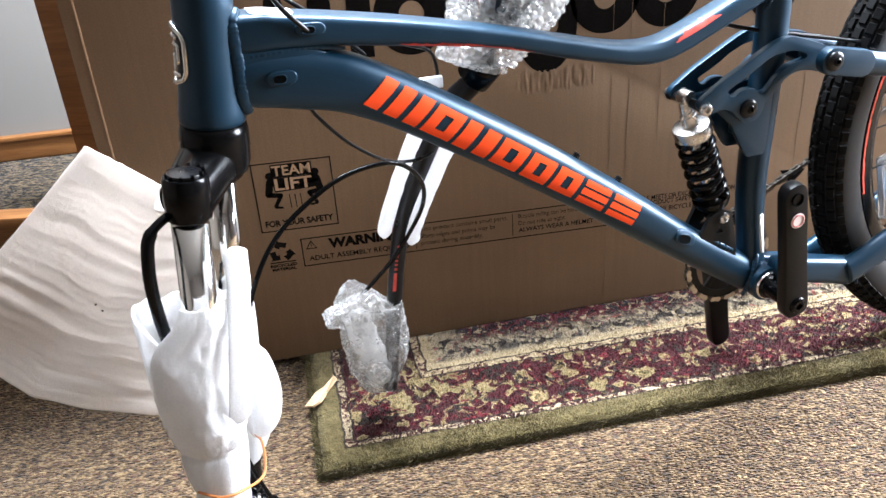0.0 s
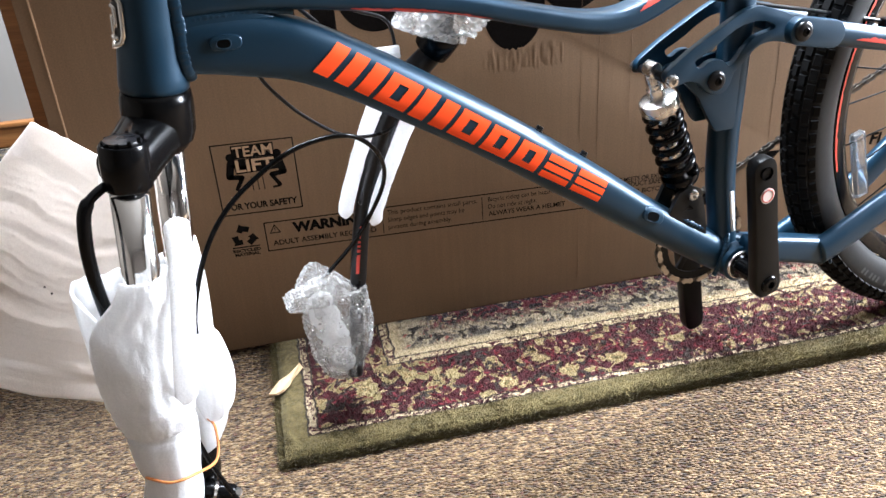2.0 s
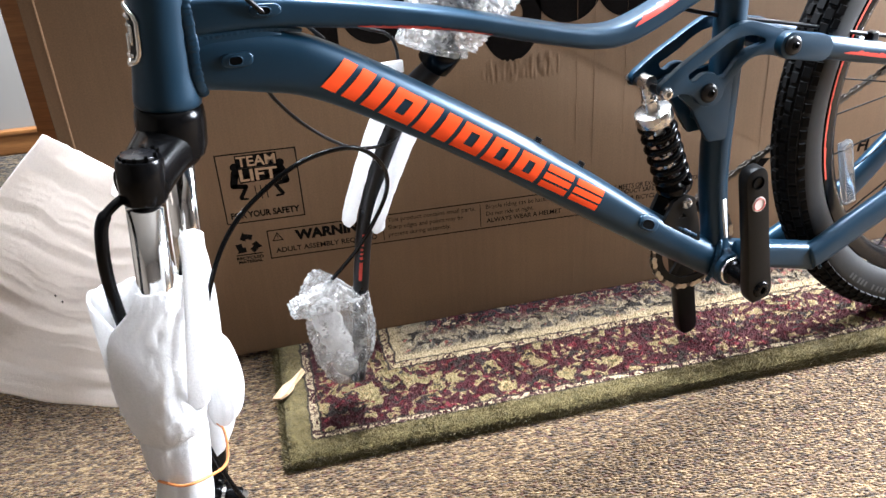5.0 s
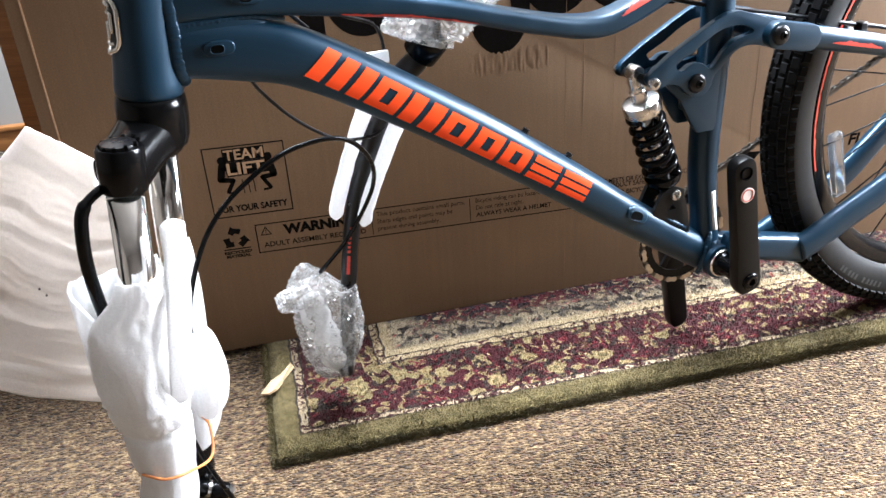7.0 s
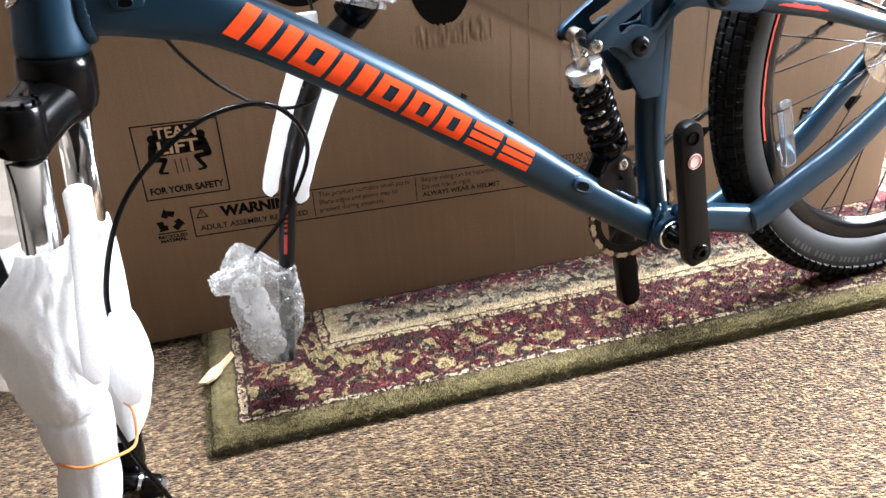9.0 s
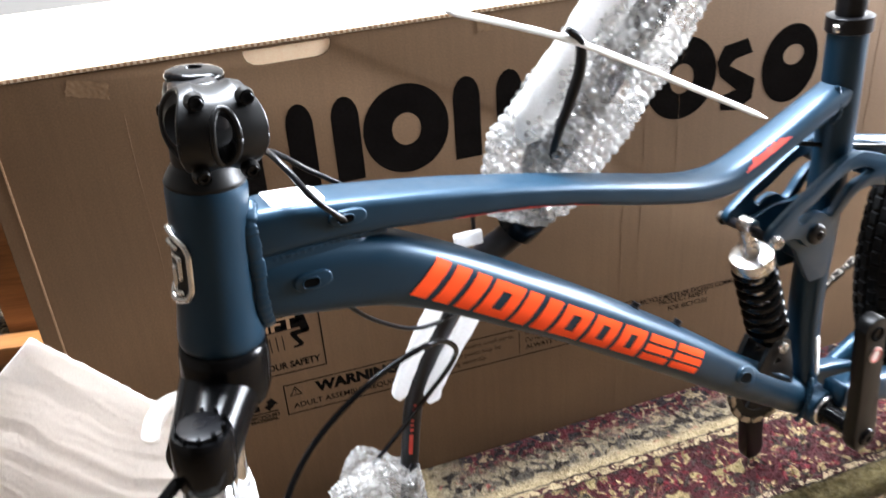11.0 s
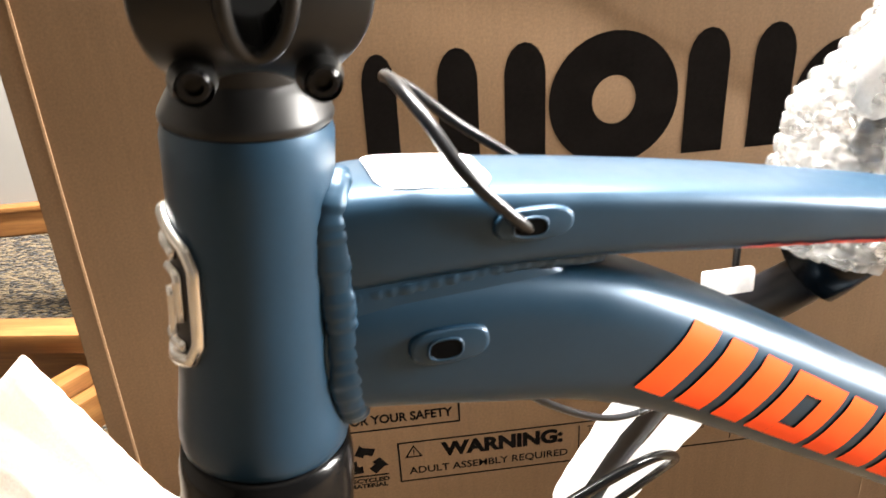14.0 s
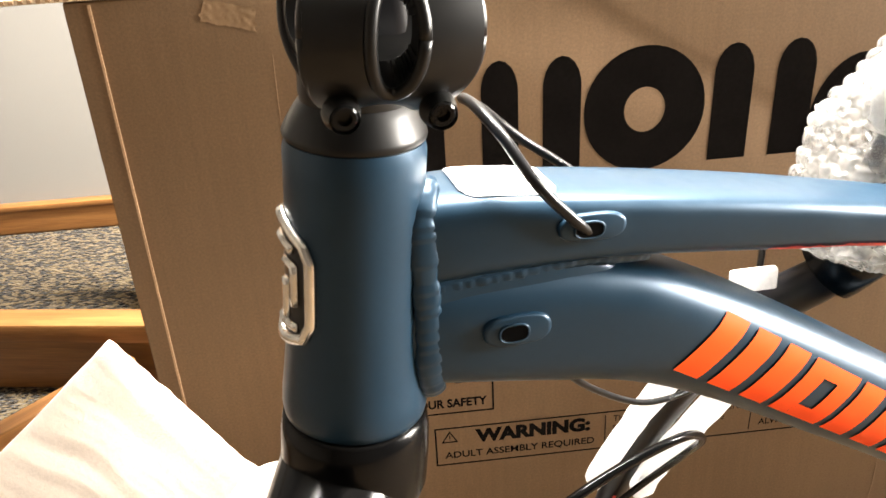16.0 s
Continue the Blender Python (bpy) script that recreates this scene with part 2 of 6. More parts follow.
def rug_material(name, sx, sy):
    """Oriental rug: bands by the distance from the edge. Object space runs from the front left corner."""
    m, nodes, links, b = material(name)
    tc = nodes.new("ShaderNodeTexCoord")
    sep = nodes.new("ShaderNodeSeparateXYZ")
    wob = nodes.new("ShaderNodeTexNoise")
    wob.inputs["Scale"].default_value = 55
    links.new(tc.outputs["Object"], wob.inputs["Vector"])
    warp = nodes.new("ShaderNodeVectorMath")
    warp.operation = "MULTIPLY_ADD"
    links.new(wob.outputs["Color"], warp.inputs[0])
    warp.inputs[1].default_value = (0.010, 0.010, 0)
    links.new(tc.outputs["Object"], warp.inputs[2])
    sub = nodes.new("ShaderNodeVectorMath")
    sub.operation = "SUBTRACT"
    links.new(warp.outputs[0], sub.inputs[0])
    sub.inputs[1].default_value = (0.005, 0.005, 0)
    vec = sub.outputs[0]
    links.new(vec, sep.inputs[0])
    x, y = sep.outputs[0], sep.outputs[1]
    mn = lambda a, c: math_node(nodes, links, "MINIMUM", a, c)
    d = mn(mn(x, y), mn(math_node(nodes, links, "SUBTRACT", sx, x), math_node(nodes, links, "SUBTRACT", sy, y)))
    maroon, olive, cream, pink, black = (0.045, 0.0045, 0.007), (0.15, 0.122, 0.048), (0.48, 0.385, 0.23), (0.33, 0.12, 0.09), (0.026, 0.018, 0.013)

    def blobs(scale, lo, hi, seed):
        n = nodes.new("ShaderNodeTexNoise")
        n.inputs["Scale"].default_value, n.inputs["Detail"].default_value = scale, 2.5
        n.inputs["Distortion"].default_value = 1.6
        mp = nodes.new("ShaderNodeMapping")
        mp.inputs["Location"].default_value = (seed, seed * 1.7, 0)
        links.new(vec, mp.inputs[0])
        links.new(mp.outputs[0], n.inputs["Vector"])
        return ramp(nodes, links, n.outputs["Fac"], [(lo, grey(0)), (hi, grey(1))])

    band = mix(nodes, links, blobs(34, 0.545, 0.56, 1.0), maroon, (0.40, 0.31, 0.17))
    band = mix(nodes, links, blobs(34, 0.565, 0.58, 1.0), band, (0.22, 0.175, 0.075))
    band = mix(nodes, links, blobs(60, 0.60, 0.62, 4.0), band, (0.13, 0.012, 0.018))
    band = mix(nodes, links, blobs(45, 0.57, 0.59, 7.0), band, black)
    flower = voronoi(nodes, links, vec, 19, "F1", 0.95)
    petals = math_node(nodes, links, "MULTIPLY_ADD", noise_tex(nodes, links, vec, 70, 3), 0.55, flower.outputs["Distance"])
    band = mix(nodes, links, ramp(nodes, links, petals, [(0.54, grey(1)), (0.57, grey(0))]), band, (0.27, 0.215, 0.10))
    band = mix(nodes, links, ramp(nodes, links, petals, [(0.38, grey(0.6)), (0.42, grey(0))]), band, (0.14, 0.08, 0.04))
    band = mix(nodes, links, ramp(nodes, links, petals, [(0.43, grey(1)), (0.45, grey(0))]), band, (0.34, 0.25, 0.12))
    band = mix(nodes, links, ramp(nodes, links, petals, [(0.36, grey(1)), (0.38, grey(0))]), band, olive)
    field = mix(nodes, links, blobs(34, 0.46, 0.58, 2.0), (0.36, 0.30, 0.20), (0.10, 0.085, 0.070))
    field = mix(nodes, links, blobs(38, 0.54, 0.58, 3.0), field, black)
    field = mix(nodes, links, blobs(40, 0.64, 0.66, 9.0), field, pink)
    medal = mix(nodes, links, blobs(38, 0.50, 0.52, 5.0), (0.035, 0.026, 0.030), (0.14, 0.022, 0.03))
    medal = mix(nodes, links, blobs(60, 0.58, 0.60, 6.0), medal, cream)
    guard = mix(nodes, links, blobs(85, 0.50, 0.53, 8.0), (0.045, 0.006, 0.009), (0.46, 0.37, 0.24))
    guard_in = mix(nodes, links, blobs(90, 0.44, 0.47, 8.5), maroon, cream)
    line = mix(nodes, links, blobs(120, 0.5, 0.55, 2.5), olive, (0.10, 0.07, 0.03))

    def step(edge, width=0.0015):
        s = math_node(nodes, links, "SUBTRACT", d, edge)
        return ramp(nodes, links, math_node(nodes, links, "MULTIPLY_ADD", s, 1.0 / width, 0.5), [(0, grey(0)), (1, grey(1))])

    c = mix(nodes, links, blobs(40, 0.4, 0.6, 3.3), (0.105, 0.083, 0.030), (0.17, 0.135, 0.055))
    c = mix(nodes, links, step(0.040), c, black)
    c = mix(nodes, links, step(0.043), c, guard)
    c = mix(nodes, links, step(0.053), c, black)
    c = mix(nodes, links, step(0.056), c, band)
    c = mix(nodes, links, step(0.170), c, black)
    c = mix(nodes, links, step(0.173), c, guard_in)
    c = mix(nodes, links, step(0.185), c, black)
    c = mix(nodes, links, step(0.188), c, cream)
    c = mix(nodes, links, step(0.204, 0.012), c, field)
    c = mix(nodes, links, step(0.250, 0.03), c, medal)
    pile = noise_tex(nodes, links, coords(nodes, links), 520, 3, 0.7)
    tone = noise_tex(nodes, links, coords(nodes, links), 24, 3)
    c = mix(nodes, links, 0.60, c, ramp(nodes, links, pile, [(0.3, grey(0.05)), (0.7, grey(0.74))]), "OVERLAY")
    c = mix(nodes, links, 0.25, c, ramp(nodes, links, tone, [(0.3, grey(0.3)), (0.7, grey(0.7))]), "OVERLAY")
    c = mix(nodes, links, 1.0, c, (0.84, 0.82, 0.80), "MULTIPLY")
    links.new(c, b.inputs["Base Color"])
    b.inputs["Roughness"].default_value, b.inputs["Sheen Weight"].default_value = 0.95, 0.08
    b.inputs["Specular IOR Level"].default_value = 0.1
    bump(nodes, links, b, pile, 0.8, 0.004)
    return m


def foam_material(name, ripple, tint):
    """Thin white foam that lets light through."""
    m, nodes, links, b = material(name)
    v = coords(nodes, links)
    cells = noise_tex(nodes, links, v, 420, 4, 0.75)
    soft = noise_tex(nodes, links, v, 30, 4)
    c = ramp(nodes, links, soft, [(0.3, tuple(0.96 * q for q in tint)), (0.7, tint)])
    c = mix(nodes, links, 0.30, c, ramp(nodes, links, cells, [(0.36, grey(0.72)), (0.60, grey(1.0))]), "MULTIPLY")
    links.new(c, b.inputs["Base Color"])
    b.inputs["Roughness"].default_value = 0.42
    crease = noise_tex(nodes, links, coords(nodes, links, (1, 1, 0.45)), 30, 6, 0.62, 1.8)
    bump(nodes, links, b, mix(nodes, links, 0.5, cells, crease), ripple, 0.004)
    glow, both = nodes.new("ShaderNodeBsdfTranslucent"), nodes.new("ShaderNodeMixShader")
    links.new(c, glow.inputs["Color"])
    links.new(b.inputs["Normal"].links[0].from_socket, glow.inputs["Normal"])
    both.inputs[0].default_value = 0.52
    links.new(b.outputs[0], both.inputs[1])
    links.new(glow.outputs[0], both.inputs[2])
    links.new(both.outputs[0], nodes["Material Output"].inputs[0])
    return m


FOAM = foam_material("white_foam_sheet", 0.6, (0.91, 0.855, 0.80))
FOAM_WRAP = foam_material("white_foam_wrap", 0.55, (0.97, 0.968, 0.965))


def bubble_material(name, low, high):
    """Thin clear film: mostly see-through, with sharp gloss and a little milkiness."""
    m, nodes, links, b = material(name)
    v = coords(nodes, links)
    crumple = noise_tex(nodes, links, v, 190, 6, 0.75, 0.8)
    nb = nodes.new("ShaderNodeBump")
    nb.inputs["Strength"].default_value, nb.inputs["Distance"].default_value = 0.22, 0.002
    links.new(crumple, nb.inputs["Height"])
    clear, gloss, milk, glow = (nodes.new("ShaderNodeBsdf" + k) for k in ("Transparent", "Glossy", "Diffuse", "Translucent"))
    clear.inputs["Color"].default_value = (0.96, 0.955, 0.945, 1)
    gloss.inputs["Roughness"].default_value = 0.13
    for n in (milk, glow):
        n.inputs["Color"].default_value = (0.97, 0.955, 0.93, 1)
    for n in (gloss, milk, glow):
        links.new(nb.outputs[0], n.inputs["Normal"])
    soft, body, top = (nodes.new("ShaderNodeMixShader") for _ in range(3))
    links.new(milk.outputs[0], soft.inputs[1])
    links.new(glow.outputs[0], soft.inputs[2])
    soft.inputs[0].default_value = 0.62
    haze = ramp(nodes, links, noise_tex(nodes, links, v, 40, 3), [(0.30, grey(low)), (0.7, grey(high))])
    links.new(haze, body.inputs[0])
    links.new(clear.outputs[0], body.inputs[1])
    links.new(soft.outputs[0], body.inputs[2])
    lw = nodes.new("ShaderNodeLayerWeight")
    lw.inputs["Blend"].default_value = 0.35
    links.new(nb.outputs[0], lw.inputs["Normal"])
    fac = math_node(nodes, links, "MULTIPLY_ADD", lw.outputs["Fresnel"], 0.62, 0.07)
    links.new(fac, top.inputs[0])
    links.new(body.outputs[0], top.inputs[1])
    links.new(gloss.outputs[0], top.inputs[2])
    links.new(top.outputs[0], nodes["Material Output"].inputs[0])
    return m


BUBBLE = bubble_material("clear_bubble_wrap", 0.05, 0.55)
BUBBLE_BAG = bubble_material("milky_bubble_wrap", 0.02, 0.46)


def wall_paint(name, colour):
    m, nodes, links, b = material(name)
    v = coords(nodes, links)
    links.new(ramp(nodes, links, noise_tex(nodes, links, v, 2.5), [(0.3, tuple(c * 0.96 for c in colour)), (0.7, colour)]), b.inputs["Base Color"])
    b.inputs["Roughness"].default_value = 0.85
    bump(nodes, links, b, noise_tex(nodes, links, v, 180), 0.12, 0.001)
    return m


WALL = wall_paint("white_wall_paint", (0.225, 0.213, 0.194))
# unseen walls and ceiling: dark colours keep the bounced fill light low
WALL_MID = wall_paint("low_bounce_tan", (0.13, 0.11, 0.09))
WALL_DIM = wall_paint("low_bounce_brown", (0.05, 0.04, 0.032))
CEILING = wall_paint("low_bounce_ceiling", (0.26, 0.25, 0.235))


# ---- building helpers ----
def part(name, bm, mat, parent=None, label="", smooth=True, kind=""):
    me = bpy.data.meshes.new(name)
    bmesh.ops.recalc_face_normals(bm, faces=bm.faces[:])
    bm.to_mesh(me)
    bm.free()
    me.materials.append(mat)
    if smooth:
        for p in me.polygons:
            p.use_smooth = True
    ob = new(name, me)
    ob.parent = parent
    return tagged(ob, label, kind=kind)


def thing(name, label, category, m=None, group="", kind=""):
    ob = new(name)
    ob.empty_display_size = 0.05
    if m is not None:
        ob.matrix_world = m
    return tagged(ob, label, category, group, kind)


def catmull(points, per=6):
    """A smooth curve through rows of numbers."""
    p = np.array(points, float)
    p = np.vstack([2 * p[0] - p[1], p, 2 * p[-1] - p[-2]])
    out = []
    for i in range(1, len(p) - 2):
        for k in range(per):
            t = k / per
            a, b, c, d = p[i - 1], p[i], p[i + 1], p[i + 2]
            out.append(0.5 * ((2 * b) + (c - a) * t + (2 * a - 5 * b + 4 * c - d) * t * t + (3 * b - a - 3 * c + d) * t ** 3))
    out.append(p[-2])
    return np.array(out)


def rings(bm, loops, cap=True, close=False):
    rows = [[bm.verts.new(v) for v in loop] for loop in loops]
    n = len(rows[0])
    pairs = list(zip(rows, rows[1:])) + ([(rows[-1], rows[0])] if close else [])
    for a, b in pairs:
        for i in range(n):
            j = (i + 1) % n
            bm.faces.new((a[i], a[j], b[j], b[i]))
    if cap and not close:
        bm.faces.new(rows[0][::-1])
        bm.faces.new(rows[-1])
    return bm


def sweep(path, r, n=10, bm=None, cap=True):
    """A round tube along a 3D polyline; r may be a list."""
    bm = bm or bmesh.new()
    p = [Vector(q) for q in path]
    rs = list(r) if hasattr(r, "__len__") else [r] * len(p)
    up = None
    loops = []
    for i, q in enumerate(p):
        d = (p[min(i + 1, len(p) - 1)] - p[max(i - 1, 0)]).normalized()
        if up is None:
            up = d.orthogonal().normalized()
        up = (up - d * up.dot(d)).normalized()
        side = d.cross(up)
        loops.append([q + (up * math.cos(2 * math.pi * k / n) + side * math.sin(2 * math.pi * k / n)) * rs[i] for k in range(n)])
    return rings(bm, loops, cap)


def revolve(profile, origin, axis, n=32, bm=None, cap=True):
    """Rows of (radius, height along the axis)."""
    bm = bm or bmesh.new()
    a = Vector(axis).normalized()
    u = a.orthogonal().normalized()
    v = a.cross(u)
    o = Vector(origin)
    loops = [[o + a * h + (u * math.cos(2 * math.pi * k / n) + v * math.sin(2 * math.pi * k / n)) * max(r, 1e-5) for k in range(n)] for r, h in profile]
    return rings(bm, loops, cap)


def super_loop(c, t, hh, hw, power, n=32, lean=0.0):
    """A superellipse round c, across the direction t in the bicycle's plane (x, z)."""
    t = np.array(t) / np.hypot(*t)
    nx, nz = -t[1], t[0]
    if (nz if abs(nz) > abs(nx) else nx) < 0:
        nx, nz = -nx, -nz
    out = []
    for k in range(n):
        a = 2 * math.pi * k / n
        ca, sa = math.cos(a), math.sin(a)
        s, w = math.copysign(abs(ca) ** (2 / power), ca) * hh, math.copysign(abs(sa) ** (2 / power), sa) * hw
        out.append(Vector((c[0] + nx * s, w + lean, c[1] + nz * s)))
    return out


class Tube:
    """A formed tube in the bicycle's plane: rows of u, z, half height, half width, power."""

    def __init__(self, rows, per=8, y=0.0):
        self.s = catmull(rows, per)
        self.y = y
        self.len = np.r_[0, np.cumsum(np.hypot(*np.diff(self.s[:, :2], axis=0).T))]

    def mesh(self, n=36):
        bm = bmesh.new()
        s = self.s
        loops = []
        for i in range(len(s)):
            t = s[min(i + 1, len(s) - 1), :2] - s[max(i - 1, 0), :2]
            loops.append(super_loop(s[i, :2], t, s[i, 2], s[i, 3], s[i, 4], n, self.y))
        return rings(bm, loops)

    def side(self, u, z, out=0.0006, sign=-1):
        """The point of the tube's side (sign -1: towards the camera's side) at u, z."""
        s = self.s
        d = np.hypot(s[:, 0] - u, s[:, 1] - z)
        i = int(np.argmin(d))
        a, b = max(i - 1, 0), min(i + 1, len(s) - 1)
        t = s[b, :2] - s[a, :2]
        t /= np.hypot(*t)
        k = float(np.dot((u, z) - s[i, :2], t))
        j = b if k > 0 else a
        f = abs(k) / max(np.hypot(*(s[j, :2] - s[i, :2])), 1e-6) if j != i else 0
        row = s[i] * (1 - min(f, 1)) + s[j] * min(f, 1)
        off = abs(float(np.dot((u, z) - s[i, :2], (-t[1], t[0]))))
        q = min(off / (row[2] + 1e-9), 0.9995)
        w = row[3] * (1 - q ** row[4]) ** (1 / row[4])
        return Vector((u, self.y + sign * (w + out), z))


def decal(tube, corners, nu=8, nv=6, out=0.0007, bm=None, sign=-1):
    """A patch between four (u, z) corners, laid on a tube's side."""
    bm = bm or bmesh.new()
    a, b, c, d = [np.array(q) for q in corners]
    grid = []
    for i in range(nu + 1):
        row = []
        for j in range(nv + 1):
            s, t = i / nu, j / nv
            q = (a * (1 - s) + b * s) * (1 - t) + (d * (1 - s) + c * s) * t
            row.append(bm.verts.new(tube.side(q[0], q[1], out, sign)))
        grid.append(row)
    for i in range(nu):
        for j in range(nv):
            bm.faces.new((grid[i][j], grid[i + 1][j], grid[i + 1][j + 1], grid[i][j + 1]))
    return bm


def block(bm, x0, x1, y0, y1, z0, z1):
    v = [bm.verts.new((x, y, z)) for x in (x0, x1) for y in (y0, y1) for z in (z0, z1)]
    for f in ((0, 1, 3, 2), (4, 6, 7, 5), (0, 4, 5, 1), (2, 3, 7, 6), (0, 2, 6, 4), (1, 5, 7, 3)):
        bm.faces.new([v[i] for i in f])
    return bm


def bevelled(bm, width, segments=2):
    bmesh.ops.bevel(bm, geom=bm.edges[:], offset=width, segments=segments, affect="EDGES", profile=0.6)
    return bm


def plate(outline, y0, y1, hole=None, bevel=0.0012):
    """A flat plate in the bicycle's plane from an outline of (u, z), with a hole if given."""
    bm = bmesh.new()
    edges = []
    for ring in [outline] + ([hole] if hole else []):
        vs = [bm.verts.new((u, y0, z)) for u, z in ring]
        edges += [bm.edges.new((vs[i], vs[(i + 1) % len(vs)])) for i in range(len(vs))]
    bmesh.ops.triangle_fill(bm, edges=edges, use_beauty=True)
    faces = bm.faces[:]
    ext = bmesh.ops.extrude_face_region(bm, geom=faces)
    for v in [g for g in ext["geom"] if isinstance(g, bmesh.types.BMVert)]:
        v.co.y = y1
    bmesh.ops.recalc_face_normals(bm, faces=bm.faces[:])
    bmesh.ops.dissolve_limit(bm, angle_limit=radians(1), verts=bm.verts[:], edges=bm.edges[:])
    if bevel:
        sharp = [e for e in bm.edges if len(e.link_faces) == 2 and e.calc_face_angle() > radians(60)]
        bmesh.ops.bevel(bm, geom=sharp, offset=bevel, segments=2, affect="EDGES", profile=0.6)
    return bm


def smooth_ring(points, per=4):
    p = np.array(points, float)
    n = len(p)
    out = []
    for i in range(n):
        a, b, c, d = p[i - 1], p[i], p[(i + 1) % n], p[(i + 2) % n]
        for k in range(per):
            t = k / per
            out.append(tuple(0.5 * ((2 * b) + (c - a) * t + (2 * a - 5 * b + 4 * c - d) * t * t + (3 * b - a - 3 * c + d) * t ** 3)))
    return out


def auto_smooth(ob, degrees=40):
    """Keeps hard edges hard."""
    me = ob.data
    bm = bmesh.new()
    bm.from_mesh(me)
    for e in bm.edges:
        if len(e.link_faces) == 2 and e.calc_face_angle(0) > radians(degrees):
            e.smooth = False
    bm.to_mesh(me)
    bm.free()
    return ob


def hex_bolt(parent, name, u, y, z, r, out=-1, mat=STEEL, depth=0.004):
    """A button-head bolt whose head looks along y, with a socket."""
    prof = [(r * 1.0, 0), (r, depth * 0.4), (r * 0.86, depth * 0.85), (r * 0.62, depth), (r * 0.42, depth), (r * 0.40, depth * 0.3), (0.0, depth * 0.3)]
    return auto_smooth(part(name, revolve(prof, (u, y, z), (0, out, 0), 20, cap=False), mat, parent))


# ---- room ----
def slab(name, x0, x1, y0, y1, z0, z1, mat, m=None, label="", bevel=0.0):
    bm = block(bmesh.new(), x0, x1, y0, y1, z0, z1)
    if bevel:
        bevelled(bm, bevel)
    ob = auto_smooth(part(name, bm, mat), 30)
    if m is not None:
        ob.matrix_world = m
    return tagged(ob, label, kind="structure")


bm = bmesh.new()
bmesh.ops.create_grid(bm, x_segments=80, y_segments=80, size=3.0)
for v in bm.verts:
    v.co.z = 0.0012 * noise.noise(v.co * 3.0)
floor = tagged(part("floor", bm, CARPET), "beige and brown loop-pile carpet with burgundy flecks", kind="structure")
# added walls out of view, dark to hold back fill light
slab("wall_west", -2.35, -2.25, -2.4, 2.6, 0, 2.3, WALL_MID, label="unseen west wall, darkened to limit bounce light")
slab("wall_south", -2.25, 2.62, -2.4, -2.3, 0, 2.3, WALL_DIM, label="unseen south wall, darkened to limit bounce light")
# unseen ceiling with the roof window, and unseen east wall with the low window
bm = bmesh.new()
for x0, x1, y0, y1 in ((-2.25, -0.24, -2.3, 2.6), (1.24, 2.62, -2.3, 2.6), (-0.24, 1.24, -2.3, 0.98), (-0.24, 1.24, 1.50, 2.6)):
    block(bm, x0, x1, y0, y1, 2.2, 2.3)
tagged(part("ceiling", bm, CEILING, smooth=False), "unseen ceiling, darkened to limit bounce light, with a roof window opening", kind="structure")
bm = bmesh.new()
for y0, y1, z0, z1 in ((-2.3, 0.18, 0, 2.3), (1.54, 2.6, 0, 2.3), (0.18, 1.54, 0, 0.53), (0.18, 1.54, 1.59, 2.3)):
    block(bm, 2.52, 2.62, y0, y1, z0, z1)
tagged(part("wall_east", bm, WALL_DIM, smooth=False), "unseen east wall, darkened to limit bounce light, with a window opening", kind="structure")

# the landing behind the carton, turned a little against it
LAND = pose(-0.331, 1.412, 0, 0, 0, -11.8)
BACK = pose(-0.50, 1.800, 0, 0, 0, -2)
slab("landing", -1.7, 0.95, 0.045, 0.80, 0.0, 0.131, CARPET_DARK, LAND, "raised landing covered in grey flecked carpet")
slab("landing_nosing", -1.7, 0.95, 0.0, 0.047, 0.106, 0.138, OAK, LAND, "varnished oak nosing on the landing edge", 0.004)
slab("landing_riser", -1.7, 0.95, 0.026, 0.044, 0.001, 0.106, OAK, LAND, "varnished oak riser board")
slab("wall_north", -1.75, 3.10, 0.0, 0.10, 0.0, 2.5, WALL, BACK, "white painted wall above the landing")
slab("baseboard", -1.70, 2.4, -0.016, -0.0005, 0.132, 0.178, OAK, BACK, "varnished oak baseboard along the white wall", 0.003)
slab("baseboard_cap", -1.70, 2.4, -0.022, -0.0005, 0.1785, 0.189, OAK, BACK, "rounded oak moulding on the baseboard", 0.003)
# thin slab over the floor, in the landing's darker material
slab("dark_floor_strip", -1.7, 0.95, -0.10, 0.025, 0.001, 0.006, CARPET_DARK, LAND, "thin dark strip along the foot of the landing")
slab("door_post", 0.0, 0.096, 0.052, 0.118, 0.132, 2.19, OAK_POST, LAND, "varnished oak post standing on the landing", 0.003)
# oak edging of the lower winder step, set askew against the riser
STEP = pose(-0.318, 1.412, 0, 0, 0, 45)
slab("winder_edge", -0.62, -0.012, 0.0, 0.030, 0.060, 0.086, OAK, STEP, "varnished oak edge of the lower step", 0.004)
slab("winder_riser", -0.62, -0.012, -0.022, 0.012, 0.001, 0.059, OAK, STEP, "varnished oak board under the lower step edge", 0.002)

# ---- rug ----
RUG_W, RUG_D = 1.75, 0.62
RUG_M = pose(0.0535, 0.7055, 0.0, 0, 0, -0.4)
bm = bmesh.new()
nx, ny = 220, 80
cells = {}
for i in range(nx + 1):
    for j in range(ny + 1):
        x, y = RUG_W * i / nx, RUG_D * j / ny
        e = min(x, y, RUG_W - x, RUG_D - y)
        h = 0.0125 * min(1.0, math.sqrt(max(e, 0) / 0.010)) + 0.0012 * noise.noise(Vector((x * 14, y * 14, 0))) * (e > 0.01)
        if e < 0.042:
            h += 0.0018 * min(1, e / 0.008)
        wx = 0.0022 * noise.noise(Vector((x * 9, y * 9, 5))) * (e < 0.02)
        cells[i, j] = bm.verts.new((x, y + wx, max(h, 0.0006)))
